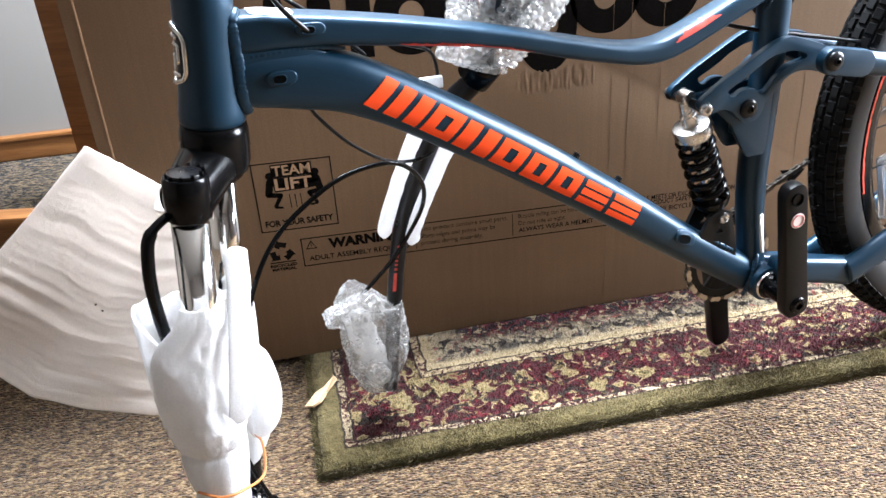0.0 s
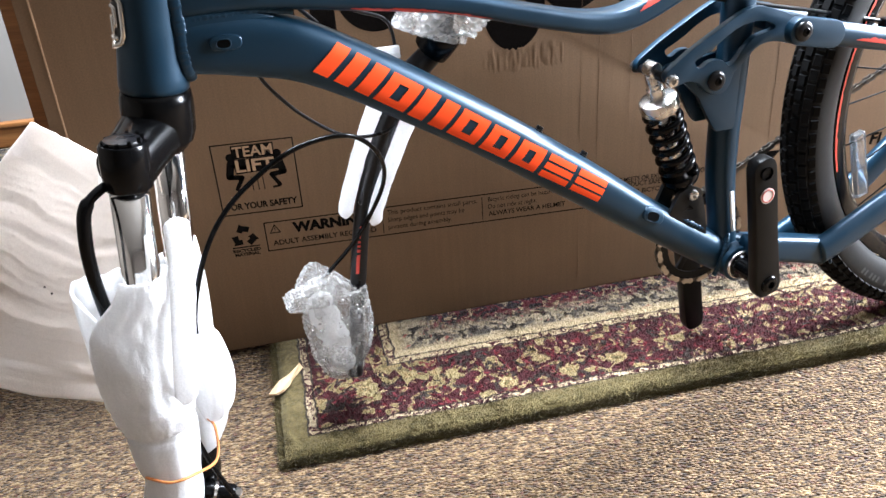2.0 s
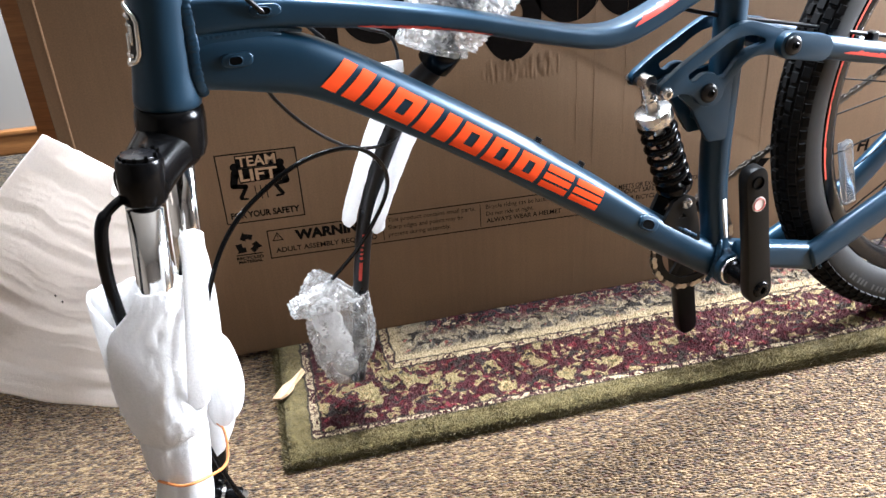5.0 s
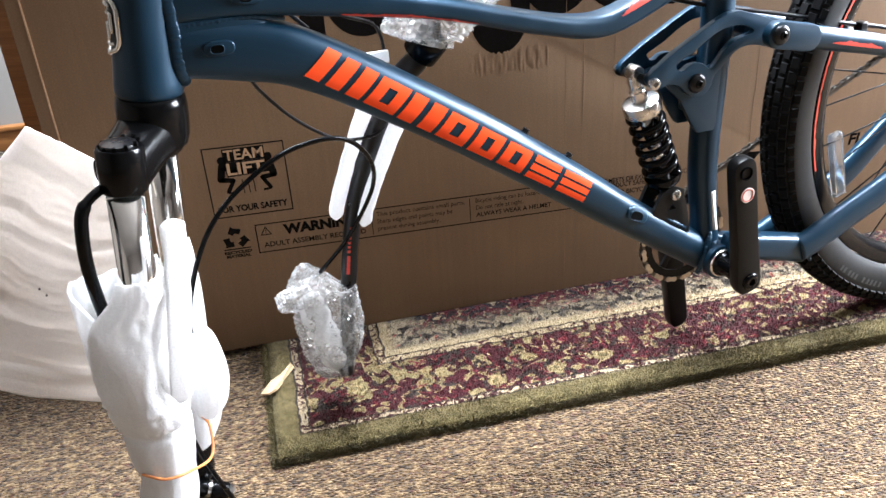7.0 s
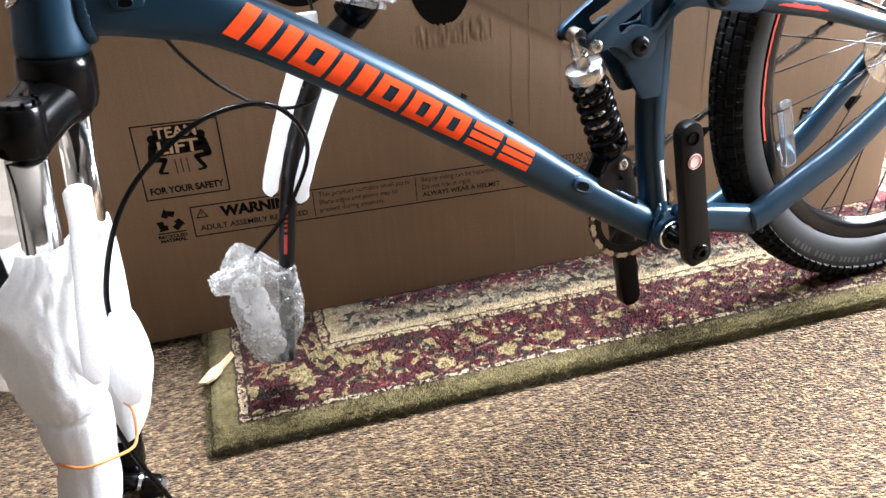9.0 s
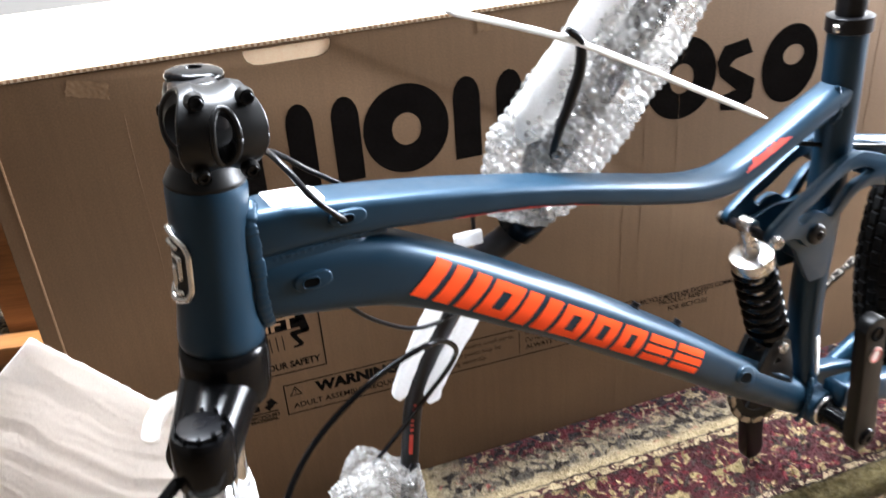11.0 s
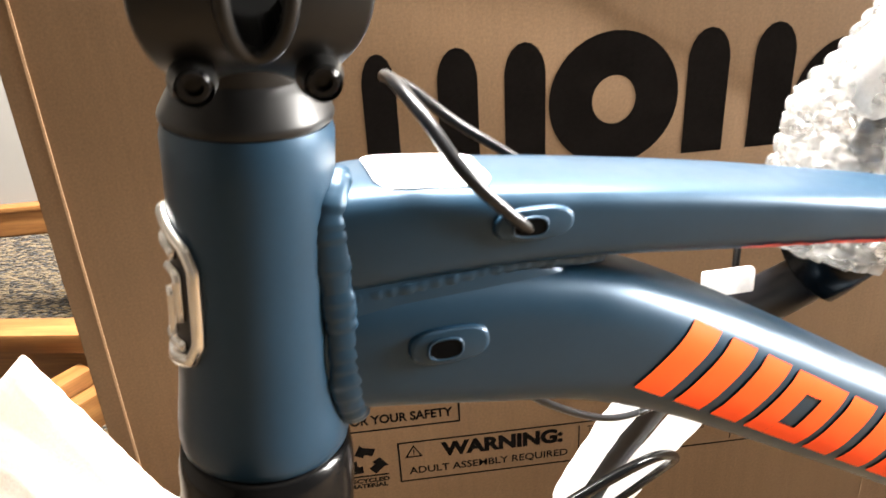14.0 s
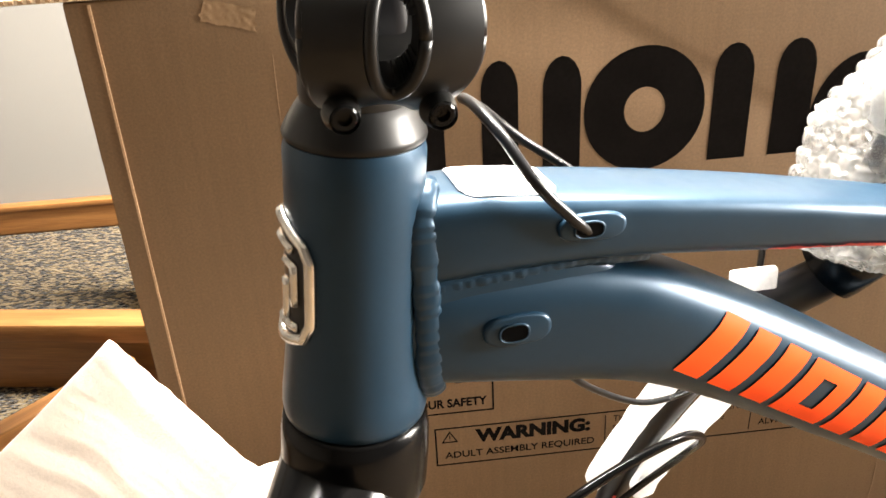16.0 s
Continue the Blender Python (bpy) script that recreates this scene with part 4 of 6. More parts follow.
def weld(name, path, r=0.0036, step=0.0062, parent=bike, flat=1.0):
    """A seam of overlapping beads along a path."""
    p = catmull(path, 40)
    d = np.r_[0, np.cumsum(np.linalg.norm(np.diff(p, axis=0), axis=1))]
    n = max(12, int(d[-1] / 0.0011))
    s = np.linspace(0, d[-1], n)
    q = np.c_[[np.interp(s, d, p[:, k]) for k in range(3)]].T
    rad = [r * (0.80 + (0.20 if flat == 1.0 else 0.08) * abs(math.sin(math.pi * (x + 0.5 * step * noise.noise(Vector((x * 90, r * 900, 5)))) / step)) + 0.16 * noise.noise(Vector((x * 160, r * 900, 0)))) for x in s]
    bm = sweep(q, rad, 12)
    if flat != 1.0:
        bm.verts.ensure_lookup_table()
        for i in range(n):
            lift = 0.0006 * (((s[i] + 0.0012 * noise.noise(Vector((s[i] * 120, 3, 0)))) / step) % 1.0) + 0.0006 * noise.noise(Vector((s[i] * 70, 9, 0)))
            for k in range(12):
                v = bm.verts[i * 12 + k]
                d = v.co - Vector(q[i])
                v.co = Vector(q[i]) + Vector((d.x * 1.35, d.y * flat - lift, d.z))
    return part(name, bm, PAINT, parent)


weld("weld_seam", [(-0.032, -0.004, 0.6850), (-0.0355, -0.0150, 0.6815), (-0.0385, -0.0192, 0.6730), (-0.0395, -0.0200, 0.652), (-0.0400, -0.0204, 0.634), (-0.0415, -0.0204, 0.617), (-0.0412, -0.0198, 0.604), (-0.0395, -0.014, 0.5935), (-0.039, 0.0, 0.5900)], 0.0050, 0.0056, flat=0.42)
weld("weld_seam", [(-0.036, -0.0185, 0.6440), (-0.01, -0.0192, 0.6440), (0.03, -0.0180, 0.6425), (0.052, -0.0150, 0.6375), (0.064, -0.0110, 0.6340)], 0.0024, 0.0056, flat=0.32)
weld("weld_seam", [(0.590, -0.0080, 0.2610), (0.585, -0.0175, 0.2555), (0.578, -0.0238, 0.2420), (0.572, -0.0258, 0.2280), (0.568, -0.0250, 0.2150), (0.567, -0.0195, 0.2020)], 0.0038, 0.0050)
weld("weld_seam", [(0.4985, -0.0125, 0.3095), (0.5131, -0.0150, 0.2977), (0.528, -0.0165, 0.2868), (0.5440, -0.0155, 0.2757)], 0.0044, 0.0056)
weld("weld_seam", [(0.5665, -0.011, 0.628), (0.5680, -0.0165, 0.614), (0.5680, -0.0165, 0.598), (0.567, -0.010, 0.588)], 0.0024, 0.005)


def port(parent, tube, u, z, du, dz, tilt, name, wide=0.44):
    """A raised oval cable port with its dark hole."""
    ca, sa = math.cos(tilt), math.sin(tilt)
    loop, n = [], 28
    for k in range(n):
        a = 2 * math.pi * k / n
        x, y = math.copysign(abs(math.cos(a)) ** 0.6, math.cos(a)) * du, math.copysign(abs(math.sin(a)) ** 0.8, math.sin(a)) * dz
        loop.append((u + x * ca - y * sa, z + x * sa + y * ca))
    bm = bmesh.new()
    loops = [[tube.side(u + (q[0] - u) * f, z + (q[1] - z) * f, out) for q in loop] for f, out in ((1.04, -0.0008), (1.03, 0.0014), (0.98, 0.0022), (0.90, 0.0024))]
    rings(bm, loops)
    rim = auto_smooth(part(name, bm, PAINT, parent, "raised blue cable port"), 50)
    bm = bmesh.new()
    hu, hz = u - du * 0.14, z - dz * 0.05
    oval = [(math.copysign(abs(math.cos(t)) ** 0.75, math.cos(t)) * du * wide, math.copysign(abs(math.sin(t)) ** 0.75, math.sin(t)) * dz * 0.62) for t in np.linspace(0, 2 * math.pi, 28, endpoint=False)]
    hole = [(hu + a * ca - b * sa, hz + a * sa + b * ca) for a, b in oval]
    # no opening is cut: a flat near-black face carries the hole's shade
    bm.faces.new([bm.verts.new(tube.side(*q, 0.0030)) for q in hole])
    part("port_hole", bm, DARK, rim)
    lip = [tube.side(*q, 0.0027) for q in hole]
    part("hole_lip", sweep(lip + lip[:2], 0.0006, 6), PAINT, rim)
    return rim


port(bike, DT, -0.0033, 0.6207, 0.0145, 0.0068, -0.06, "cable_port")
port(bike, TT, 0.0310, 0.6610, 0.0145, 0.0058, -0.10, "cable_port")
port(bike, DT, 0.4640, 0.3195, 0.0165, 0.0098, -0.50, "cable_port", 0.62)

# orange maker's mark on the down tube: slanted bars and rings, no letters
A0, A1 = np.array((0.0712, 0.5795)), np.array((0.3855, 0.3575))
B0, B1 = np.array((0.1000, 0.6020)), np.array((0.4010, 0.3790))


def on_tube(s, h):
    """s along the mark, h across it, both 0 to 1."""
    return (A0 * (1 - s) + A1 * s) * (1 - h) + (B0 * (1 - s) + B1 * s) * h


def mark(name, s0, s1, h0=0.0, h1=1.0, out=0.0007, mat=ORANGE):
    nu = max(3, int((s1 - s0) * 60))
    bm = decal(DT, [on_tube(s0, h0), on_tube(s1, h0), on_tube(s1, h1), on_tube(s0, h1)], nu, 10, out)
    return part(name, bm, mat, down, "orange decal shape")


for s0, s1 in ((0.0, 0.042), (0.060, 0.102), (0.120, 0.163), (0.285, 0.332), (0.352, 0.400)):
    mark("decal_bar", s0, s1)
for s0, s1 in ((0.177, 0.272), (0.415, 0.512), (0.528, 0.622), (0.638, 0.732)):
    w = 0.033
    mark("decal_bar", s0, s0 + w)
    mark("decal_bar", s1 - w, s1)
    mark("decal_bar", s0 + w, s1 - w, 0.0, 0.24)
    mark("decal_bar", s0 + w, s1 - w, 0.76, 1.0)
for s0, s1 in ((0.750, 0.858), (0.876, 0.995)):
    for h0, h1 in ((0.0, 0.27), (0.365, 0.635), (0.73, 1.0)):
        mark("decal_bar", s0, s1, h0, h1)


def splash(name, tube, pts, h, parent, out=0.0008):
    """A ragged red brush stroke along a tube's side."""
    p = catmull(pts, 14)
    bm = bmesh.new()
    rows = []
    for i, (u, z) in enumerate(p):
        f = math.sin(math.pi * min(1, max(0.02, i / (len(p) - 1)))) ** 0.6
        a = h * f * (0.55 + 0.9 * abs(noise.noise(Vector((u * 120, z * 90, 3)))))
        rows.append((bm.verts.new(tube.side(u, z - 0.0012 * f, out)), bm.verts.new(tube.side(u, z + a * 0.5, out)), bm.verts.new(tube.side(u, z + a, out))))
    for a, b in zip(rows, rows[1:]):
        bm.faces.new((a[0], b[0], b[1], a[1]))
        bm.faces.new((a[1], b[1], b[2], a[2]))
    return part(name, bm, RED, parent, "ragged red decal stroke")


splash("decal_stroke", TT, [(0.118, 0.6300), (0.150, 0.6225), (0.180, 0.6170), (0.215, 0.6080), (0.265, 0.5950)], 0.0045, top_tube)
splash("decal_stroke", TT, [(0.440, 0.5730), (0.470, 0.5835), (0.500, 0.5945)], 0.007, top_tube)
# white label on the top tube, with its unreadable bars
bm = bmesh.new()
g = {}
for i in range(9):
    for j in range(7):
        u, f = -0.0205 + 0.041 * i / 8, -0.74 + 1.50 * j / 6
        if i in (0, 8) and j in (0, 6):
            u, f = u + (0.0022 if i == 0 else -0.0022), f * 0.90
        k = int(np.argmin(abs(TT.s[:, 0] - u)))
        row = TT.s[k]
        g[i, j] = bm.verts.new((u, f * row[3], row[1] + row[2] * (1 - abs(f) ** row[4]) ** (1 / row[4]) + 0.0009 - 0.18 * (u - row[0])))
for i in range(8):
    for j in range(6):
        bm.faces.new((g[i, j], g[i + 1, j], g[i + 1, j + 1], g[i, j + 1]))
part("tube_label", bm, WHITE, top_tube, "white paper label with small print")
for u0, u1, f in ((-0.015, -0.001, 0.30), (-0.015, 0.007, 0.05), (0.005, 0.015, -0.25)):
    bm = bmesh.new()
    k = int(np.argmin(abs(TT.s[:, 0] - (u0 + u1) / 2)))
    row = TT.s[k]
    bm.faces.new([bm.verts.new((u, (f + d) * row[3], row[1] + row[2] + 0.0016 - 0.18 * (u - row[0]))) for u, d in ((u0, 0), (u1, 0), (u1, 0.10), (u0, 0.10))])
    part("label_bar", bm, GREEN_INK, top_tube, smooth=False)
# two bottle-cage bolts on the down tube
for u, z in ((0.3215, 0.4555), (0.3785, 0.4115)):
    n = Vector((0.60, 0, 0.80))
    auto_smooth(part("cage_bolt", revolve([(0.0052, 0), (0.0052, 0.002), (0.0042, 0.0022), (0.0042, 0.0065), (0.0022, 0.0068), (0.002, 0.004), (0, 0.004)], (u - 0.001, 0, z - 0.001), n, 16, cap=False), BLACK, bike))

# badge on the head tube
def on_head(angle, z, out):
    """A point on the head tube; angle from straight ahead, towards the viewer."""
    c = steer(z)
    h = (z - HT0.z) / HTD.z
    r = np.interp(h, [q[1] for q in prof], [q[0] for q in prof]) + out
    return c + Vector((-math.cos(angle) * r, -math.sin(angle) * r, 0))


def badge_z(z):
    return 0.6285 + (z - 0.6255) * 0.845


badge_loop = [(-0.62, 0.680), (-0.30, 0.686), (0.0, 0.6895), (0.30, 0.686), (0.62, 0.680), (0.74, 0.672), (0.74, 0.640), (0.62, 0.632), (0.35, 0.629), (0.0, 0.6255), (-0.35, 0.629), (-0.62, 0.632), (-0.74, 0.640), (-0.74, 0.672)]
pts = []
for (a0, z0), (a1, z1) in zip(badge_loop, badge_loop[1:] + badge_loop[:1]):
    pts += [on_head(a0 + (a1 - a0) * k / 5, badge_z(z0 + (z1 - z0) * k / 5), 0.0012) for k in range(5)]
badge = part("head_badge", sweep(pts + pts[:2], 0.0025, 8), SILVER, bike, "silver framed badge on the head tube")
bm = bmesh.new()
rows = []
for i in range(13):
    a = -0.72 + 1.44 * i / 12
    k = 1 - max(0, (abs(a) - 0.3) / 0.44) * 0.25
    rows.append([bm.verts.new(on_head(a, badge_z(0.657 + (t - 0.5) * 0.058 * k), 0.0008)) for t in np.linspace(0, 1, 8)])
for p, q in zip(rows, rows[1:]):
    for j in range(7):
        bm.faces.new((p[j], q[j], q[j + 1], p[j + 1]))
part("badge_plate", bm, BLACK, badge, "black badge ground")
for path in ([(0.42, 0.676), (0.10, 0.678), (-0.10, 0.678)], [(0.45, 0.648), (0.45, 0.668), (0.20, 0.669)], [(0.50, 0.637), (0.20, 0.636), (0.0, 0.637)], [(0.22, 0.640), (0.22, 0.660)]):
    pp = []
    for (a0, z0), (a1, z1) in zip(path, path[1:]):
        pp += [on_head(a0 + (a1 - a0) * k / 5, badge_z(z0 + (z1 - z0) * k / 5), 0.0015) for k in range(6)]
    part("badge_bar", sweep(pp, 0.0021, 6), SILVER, badge)

# headset, stem and top cap
cone = [(0.0262, 0.0), (0.0262, 0.0012), (0.0275, 0.0016), (0.0278, 0.0030), (0.0274, 0.0044), (0.0252, 0.0085), (0.0232, 0.0120), (0.0218, 0.0142), (0.0205, 0.0152), (0.0185, 0.0180)]
auto_smooth(part("headset_cover", revolve(cone, steer(0.7075), HTD, 48), STEM_BLACK, bike, "black tapered headset cover"))
stem = part("stem", revolve([(0.0165, 0.0), (0.0205, 0.002), (0.0212, 0.006), (0.0212, 0.050), (0.0198, 0.056), (0.0170, 0.058)], steer(0.7195), HTD, 40), STEM_BLACK, bike, "black alloy stem turned sideways, without handlebar")
auto_smooth(stem, 50)
auto_smooth(part("top_cap", revolve([(0.0178, 0.0), (0.0188, 0.0008), (0.0190, 0.0030), (0.0180, 0.0050), (0.0150, 0.0064), (0.0100, 0.0074), (0.0058, 0.0078), (0.0050, 0.0060), (0.0, 0.0058)], steer(0.7775), HTD, 40, cap=False), GLOSS, stem, "glossy black top cap"))
SC = steer(0.7627) + Vector((-0.0032, -0.048, -0.0023))  # middle of the empty bar clamp


SX = Vector((HTD.z, 0, -HTD.x))  # the clamp's axis, square to the steerer


def clamp_point(a, t, r):
    """The clamp's shell round its axis; a = 0 looks at the viewer, t from -1 to 1 along the axis."""
    bulge = 1.0 - 0.10 * t * t
    fwd = 1.12 if math.cos(a) > 0 else 1.0
    s = math.sin(a)
    wide = 1 - (0.30 if s > 0 else 0.34) * abs(s) ** 2.4
    saddle = 1 - 0.15 * s * s * max(0.0, 1 - (t / 0.62) ** 2)
    return SC + SX * (t * 0.0260 * wide) + HTD * (r * 1.10 * bulge * saddle * s) + Vector((0, -r * fwd * bulge * math.cos(a), 0))


bm = bmesh.new()
na, nt = 168, 76
g = {}
for i in range(na):
    for j in range(nt + 1):
        g[i, j] = bm.verts.new(clamp_point(2 * math.pi * i / na, -1 + 2 * j / nt, 0.0262))
WIN_A, WIN_T = 0.68, 0.30
for i in range(na):
    for j in range(nt):
        a = 2 * math.pi * (i + 0.5) / na
        a = a - 2 * math.pi if a > math.pi else a
        t = -1 + 2 * (j + 0.5) / nt
        if (a / WIN_A) ** 2 + (t / WIN_T) ** 2 < 1:
            continue
        bm.faces.new((g[i, j], g[(i + 1) % na, j], g[(i + 1) % na, j + 1], g[i, j + 1]))
inner = bmesh.ops.extrude_face_region(bm, geom=bm.faces[:])
for v in [q for q in inner["geom"] if isinstance(q, bmesh.types.BMVert)]:
    d = v.co - SC
    dx, dz = d.dot(SX), d.dot(HTD)
    rad = math.hypot(d.y, dz)
    v.co = SC + SX * dx * 0.97 + HTD * (dz * 0.0160 / rad) + Vector((0, d.y * 0.0160 / rad, 0))
auto_smooth(part("bar_clamp", bm, STEM_BLACK, stem, "black empty bar clamp with open window"), 50)
ring = [clamp_point(math.sin(a) * WIN_A, math.cos(a) * WIN_T, 0.0262) for a in np.linspace(0, 2 * math.pi, 41)]
part("window_rim", sweep(ring, 0.0021, 8), STEM_BLACK, stem)
for sgn in (-1, 1):
    ring = [clamp_point(a, sgn * 0.98, 0.0242) for a in np.linspace(0, 2 * math.pi, 41)]
    part("clamp_rim", sweep(ring, 0.0020, 8), STEM_BLACK, stem)
for du, dz in ((-0.0148, 0.0222), (0.0148, 0.0222), (-0.0146, -0.0222), (0.0146, -0.0222)):
    c = SC + SX * du + HTD * dz + Vector((0, -0.0225, 0))
    boss = [(0.0058, 0.0), (0.0058, 0.0015), (0.0052, 0.0030), (0.0046, 0.0064), (0.0046, 0.0030), (0.0, 0.0030)]
    auto_smooth(part("bolt_boss", revolve(boss, c + Vector((0, 0.002, 0)), (0, -1, 0.10 * math.copysign(1, dz)), 20, cap=False), STEM_BLACK, stem))
    auto_smooth(part("clamp_bolt", revolve([(0.0041, 0.0), (0.0041, 0.0022), (0.0034, 0.0028), (0.0022, 0.0028), (0.0021, 0.001), (0, 0.001)], c + Vector((0, -0.002, 0)), (0, -1, 0.10 * math.copysign(1, dz)), 16, cap=False), GLOSS, stem, "small black socket bolt"))
bm = block(bmesh.new(), -0.015, 0.015, -0.034, -0.004, 0.733, 0.782)
bmesh.ops.translate(bm, verts=bm.verts[:], vec=(SC.x, 0, 0))
part("stem_neck", bevelled(bm, 0.006, 3), BLACK, stem)
auto_smooth(part("pinch_bolt", revolve([(0.0060, -0.004), (0.0060, 0.005), (0.0050, 0.0062), (0.0028, 0.0062), (0.0026, 0.003), (0, 0.003)], (-0.0700, -0.010, 0.764), (-0.95, -0.30, 0.0), 20, cap=False), GLOSS, stem, "black pinch bolt"))

# fork, turned towards the far side
STEER_TURN = radians(-18)


def fork_point(x, y, z):
    """Fork space: x forward (-) of the steering axis, y across, z height, turned with the fork."""
    c = steer(z)
    ca, sa = math.cos(STEER_TURN), math.sin(STEER_TURN)
    return Vector((c.x + x * ca - y * sa, x * sa + y * ca, z))


LEG = 0.072
crown = part("fork_crown", revolve([(0.0290, 0.0), (0.0318, -0.002), (0.0332, -0.010), (0.0335, -0.022), (0.0330, -0.039), (0.030, -0.049), (0.018, -0.053)], steer(0.5850), HTD, 44), GLOSS, bike, "glossy black fork crown")
auto_smooth(crown, 50)
for sgn in (-1, 1):
    a, b = fork_point(-0.003, 0, 0.5480), fork_point(-0.017, sgn * LEG, 0.5350)
    path = catmull([a, a * 0.6 + b * 0.4 + Vector((0, 0, 0.002)), b], 8)
    loops = []
    across = (b - a).normalized()
    flat = across.cross(HTD).normalized()
    up = flat.cross(across).normalized()
    for i, q in enumerate(path):
        f = i / (len(path) - 1)
        hw, hh = 0.0325 - 0.0085 * f, 0.0300 - 0.003 * math.sin(math.pi * f) - 0.004 * f
        loops.append([Vector(q) + flat * (math.copysign(abs(math.cos(t)) ** 0.9, math.cos(t)) * hw) + up * (math.copysign(abs(math.sin(t)) ** 0.9, math.sin(t)) * hh) for t in np.linspace(0, 2 * math.pi, 28, endpoint=False)])
    part("crown_arm", rings(bmesh.new(), loops), GLOSS, crown)
    lug = [(0.0195, -0.042), (0.0212, -0.040), (0.0216, -0.020), (0.0212, -0.003), (0.0196, 0.0)]
    auto_smooth(part("crown_lug", revolve(lug, fork_point(-0.0145, sgn * LEG, 0.562), HTD, 36), GLOSS, crown, "glossy black leg clamp"))
    knob = [(0.0160, 0.0), (0.0164, 0.0014), (0.0158, 0.0028), (0.0130, 0.0034), (0.0, 0.0034)]
    cap_ob = part("adjuster_cap", revolve(knob, fork_point(-0.0145, sgn * LEG, 0.5622), HTD, 36, cap=False), BLACK, crown, "ridged black preload cap")
    auto_smooth(cap_ob)
    # notches are near-black blocks; their shade is in the colour
    for k in range(10):
        t = 2 * math.pi * k / 10
        c = fork_point(-0.0145, sgn * LEG, 0.5648) + Vector((math.cos(t) * 0.0164, math.sin(t) * 0.0164, 0))
        bmk = bmesh.new()
        block(bmk, c.x - 0.0015, c.x + 0.0015, c.y - 0.0015, c.y + 0.0015, c.z - 0.003, c.z + 0.0016)
        part("cap_notch", bmk, DARK, cap_ob, smooth=False)
    s = fork_point(-0.0145, sgn * LEG, 0.515)
    part("stanchion", revolve([(0.0174, 0.0), (0.0174, -0.22)], s, HTD, 36), CHROME, bike, "polished chrome stanchion")
    lower = [(0.0200, 0.0), (0.0220, -0.004), (0.0222, -0.030), (0.0205, -0.10), (0.0190, -0.23), (0.0200, -0.258), (0.017, -0.272), (0.012, -0.284)]
    top_lo = fork_point(-0.0145, sgn * LEG, 0.335)
    auto_smooth(part("lower_leg", revolve(lower, top_lo, HTD, 32), GLOSS, bike, "glossy black lower fork leg"))
# brake arch and hose guide on the near leg
a, b = fork_point(-0.045, -LEG, 0.318), fork_point(-0.045, LEG, 0.318)
m_ = fork_point(-0.055, 0, 0.345)
part("fork_arch", sweep(catmull([a, a * 0.6 + m_ * 0.4 + Vector((0, 0, 0.02)), m_ + Vector((0, 0, 0.02)), b * 0.6 + m_ * 0.4 + Vector((0, 0, 0.02)), b], 8), 0.012, 14), GLOSS, bike, "glossy black fork arch")
# dropout hardware at the foot of the far leg
for sgn in (-1, 1):
    q = fork_point(-0.0145, sgn * LEG, 0.055)
    bmk = block(bmesh.new(), q.x - 0.020, q.x + 0.020, q.y - 0.006, q.y + 0.006, 0.034, 0.075)
    part("dropout", bevelled(bmk, 0.004), BLACK, bike, "black fork dropout")

# shock and links
SH0, SH1 = Vector((0.467, 0, 0.498)), Vector((0.529, 0, 0.318))
SD = (SH1 - SH0).normalized()
SL = (SH1 - SH0).length
shock = part("rear_shock", revolve([(0.0085, 0.018), (0.0085, 0.12), (0.0085, SL - 0.02)], SH0, SD, 24), STEEL, bike, "coil-over rear shock with black spring")
eye = smooth_ring([(0.471 + 0.0088 * math.cos(a) + (0.005 if math.sin(a) < -0.5 else 0), 0.497 + 0.0100 * math.sin(a)) for a in np.linspace(0, 2 * math.pi, 12, endpoint=False)], 2)
auto_smooth(part("shock_eyelet", plate(eye, -0.009, 0.009, bevel=0.002), STEEL, shock, "polished steel shock eyelet"))
auto_smooth(part("shock_body", revolve([(0.0070, 0.006), (0.0082, 0.010), (0.0086, 0.024), (0.0104, 0.025), (0.0104, 0.046)], SH0, SD, 24), STEEL, shock))
auto_smooth(part("preload_collar", revolve([(0.0140, 0.038), (0.0225, 0.040), (0.0236, 0.043), (0.0236, 0.053), (0.0225, 0.056), (0.0140, 0.056)], SH0, SD, 36), STEEL, shock, "polished steel preload collar"))
u_ = SD.orthogonal().normalized()
v_ = SD.cross(u_)
coil = [SH0 + SD * (0.058 + 0.093 * k / 150) + (u_ * math.cos(k * 0.2429) + v_ * math.sin(k * 0.2429)) * 0.0198 for k in range(151)]
part("coil_spring", sweep(coil, 0.0047, 10), GLOSS, shock, "glossy black coil spring")
auto_smooth(part("spring_seat", revolve([(0.012, 0.150), (0.0235, 0.151), (0.0240, 0.156), (0.0215, 0.162), (0.0140, 0.166), (0.0120, 0.178)], SH0, SD, 36), GLOSS, shock, "black spring seat"))
for y0 in (-0.019, 0.0125):
    auto_smooth(part("shock_mount", plate([(0.490, 0.308), (0.504, 0.336), (0.522, 0.343), (0.537, 0.335), (0.546, 0.300), (0.550, 0.268), (0.528, 0.262)], y0, y0 + 0.0065, [(0.5140, 0.3100), (0.5265, 0.3095), (0.5200, 0.3178)]), STEM_BLACK, bike, "black lower shock bracket"))
hex_bolt(bike, "mount_bolt", 0.5245, -0.0190, 0.3300, 0.0072, mat=STEEL)

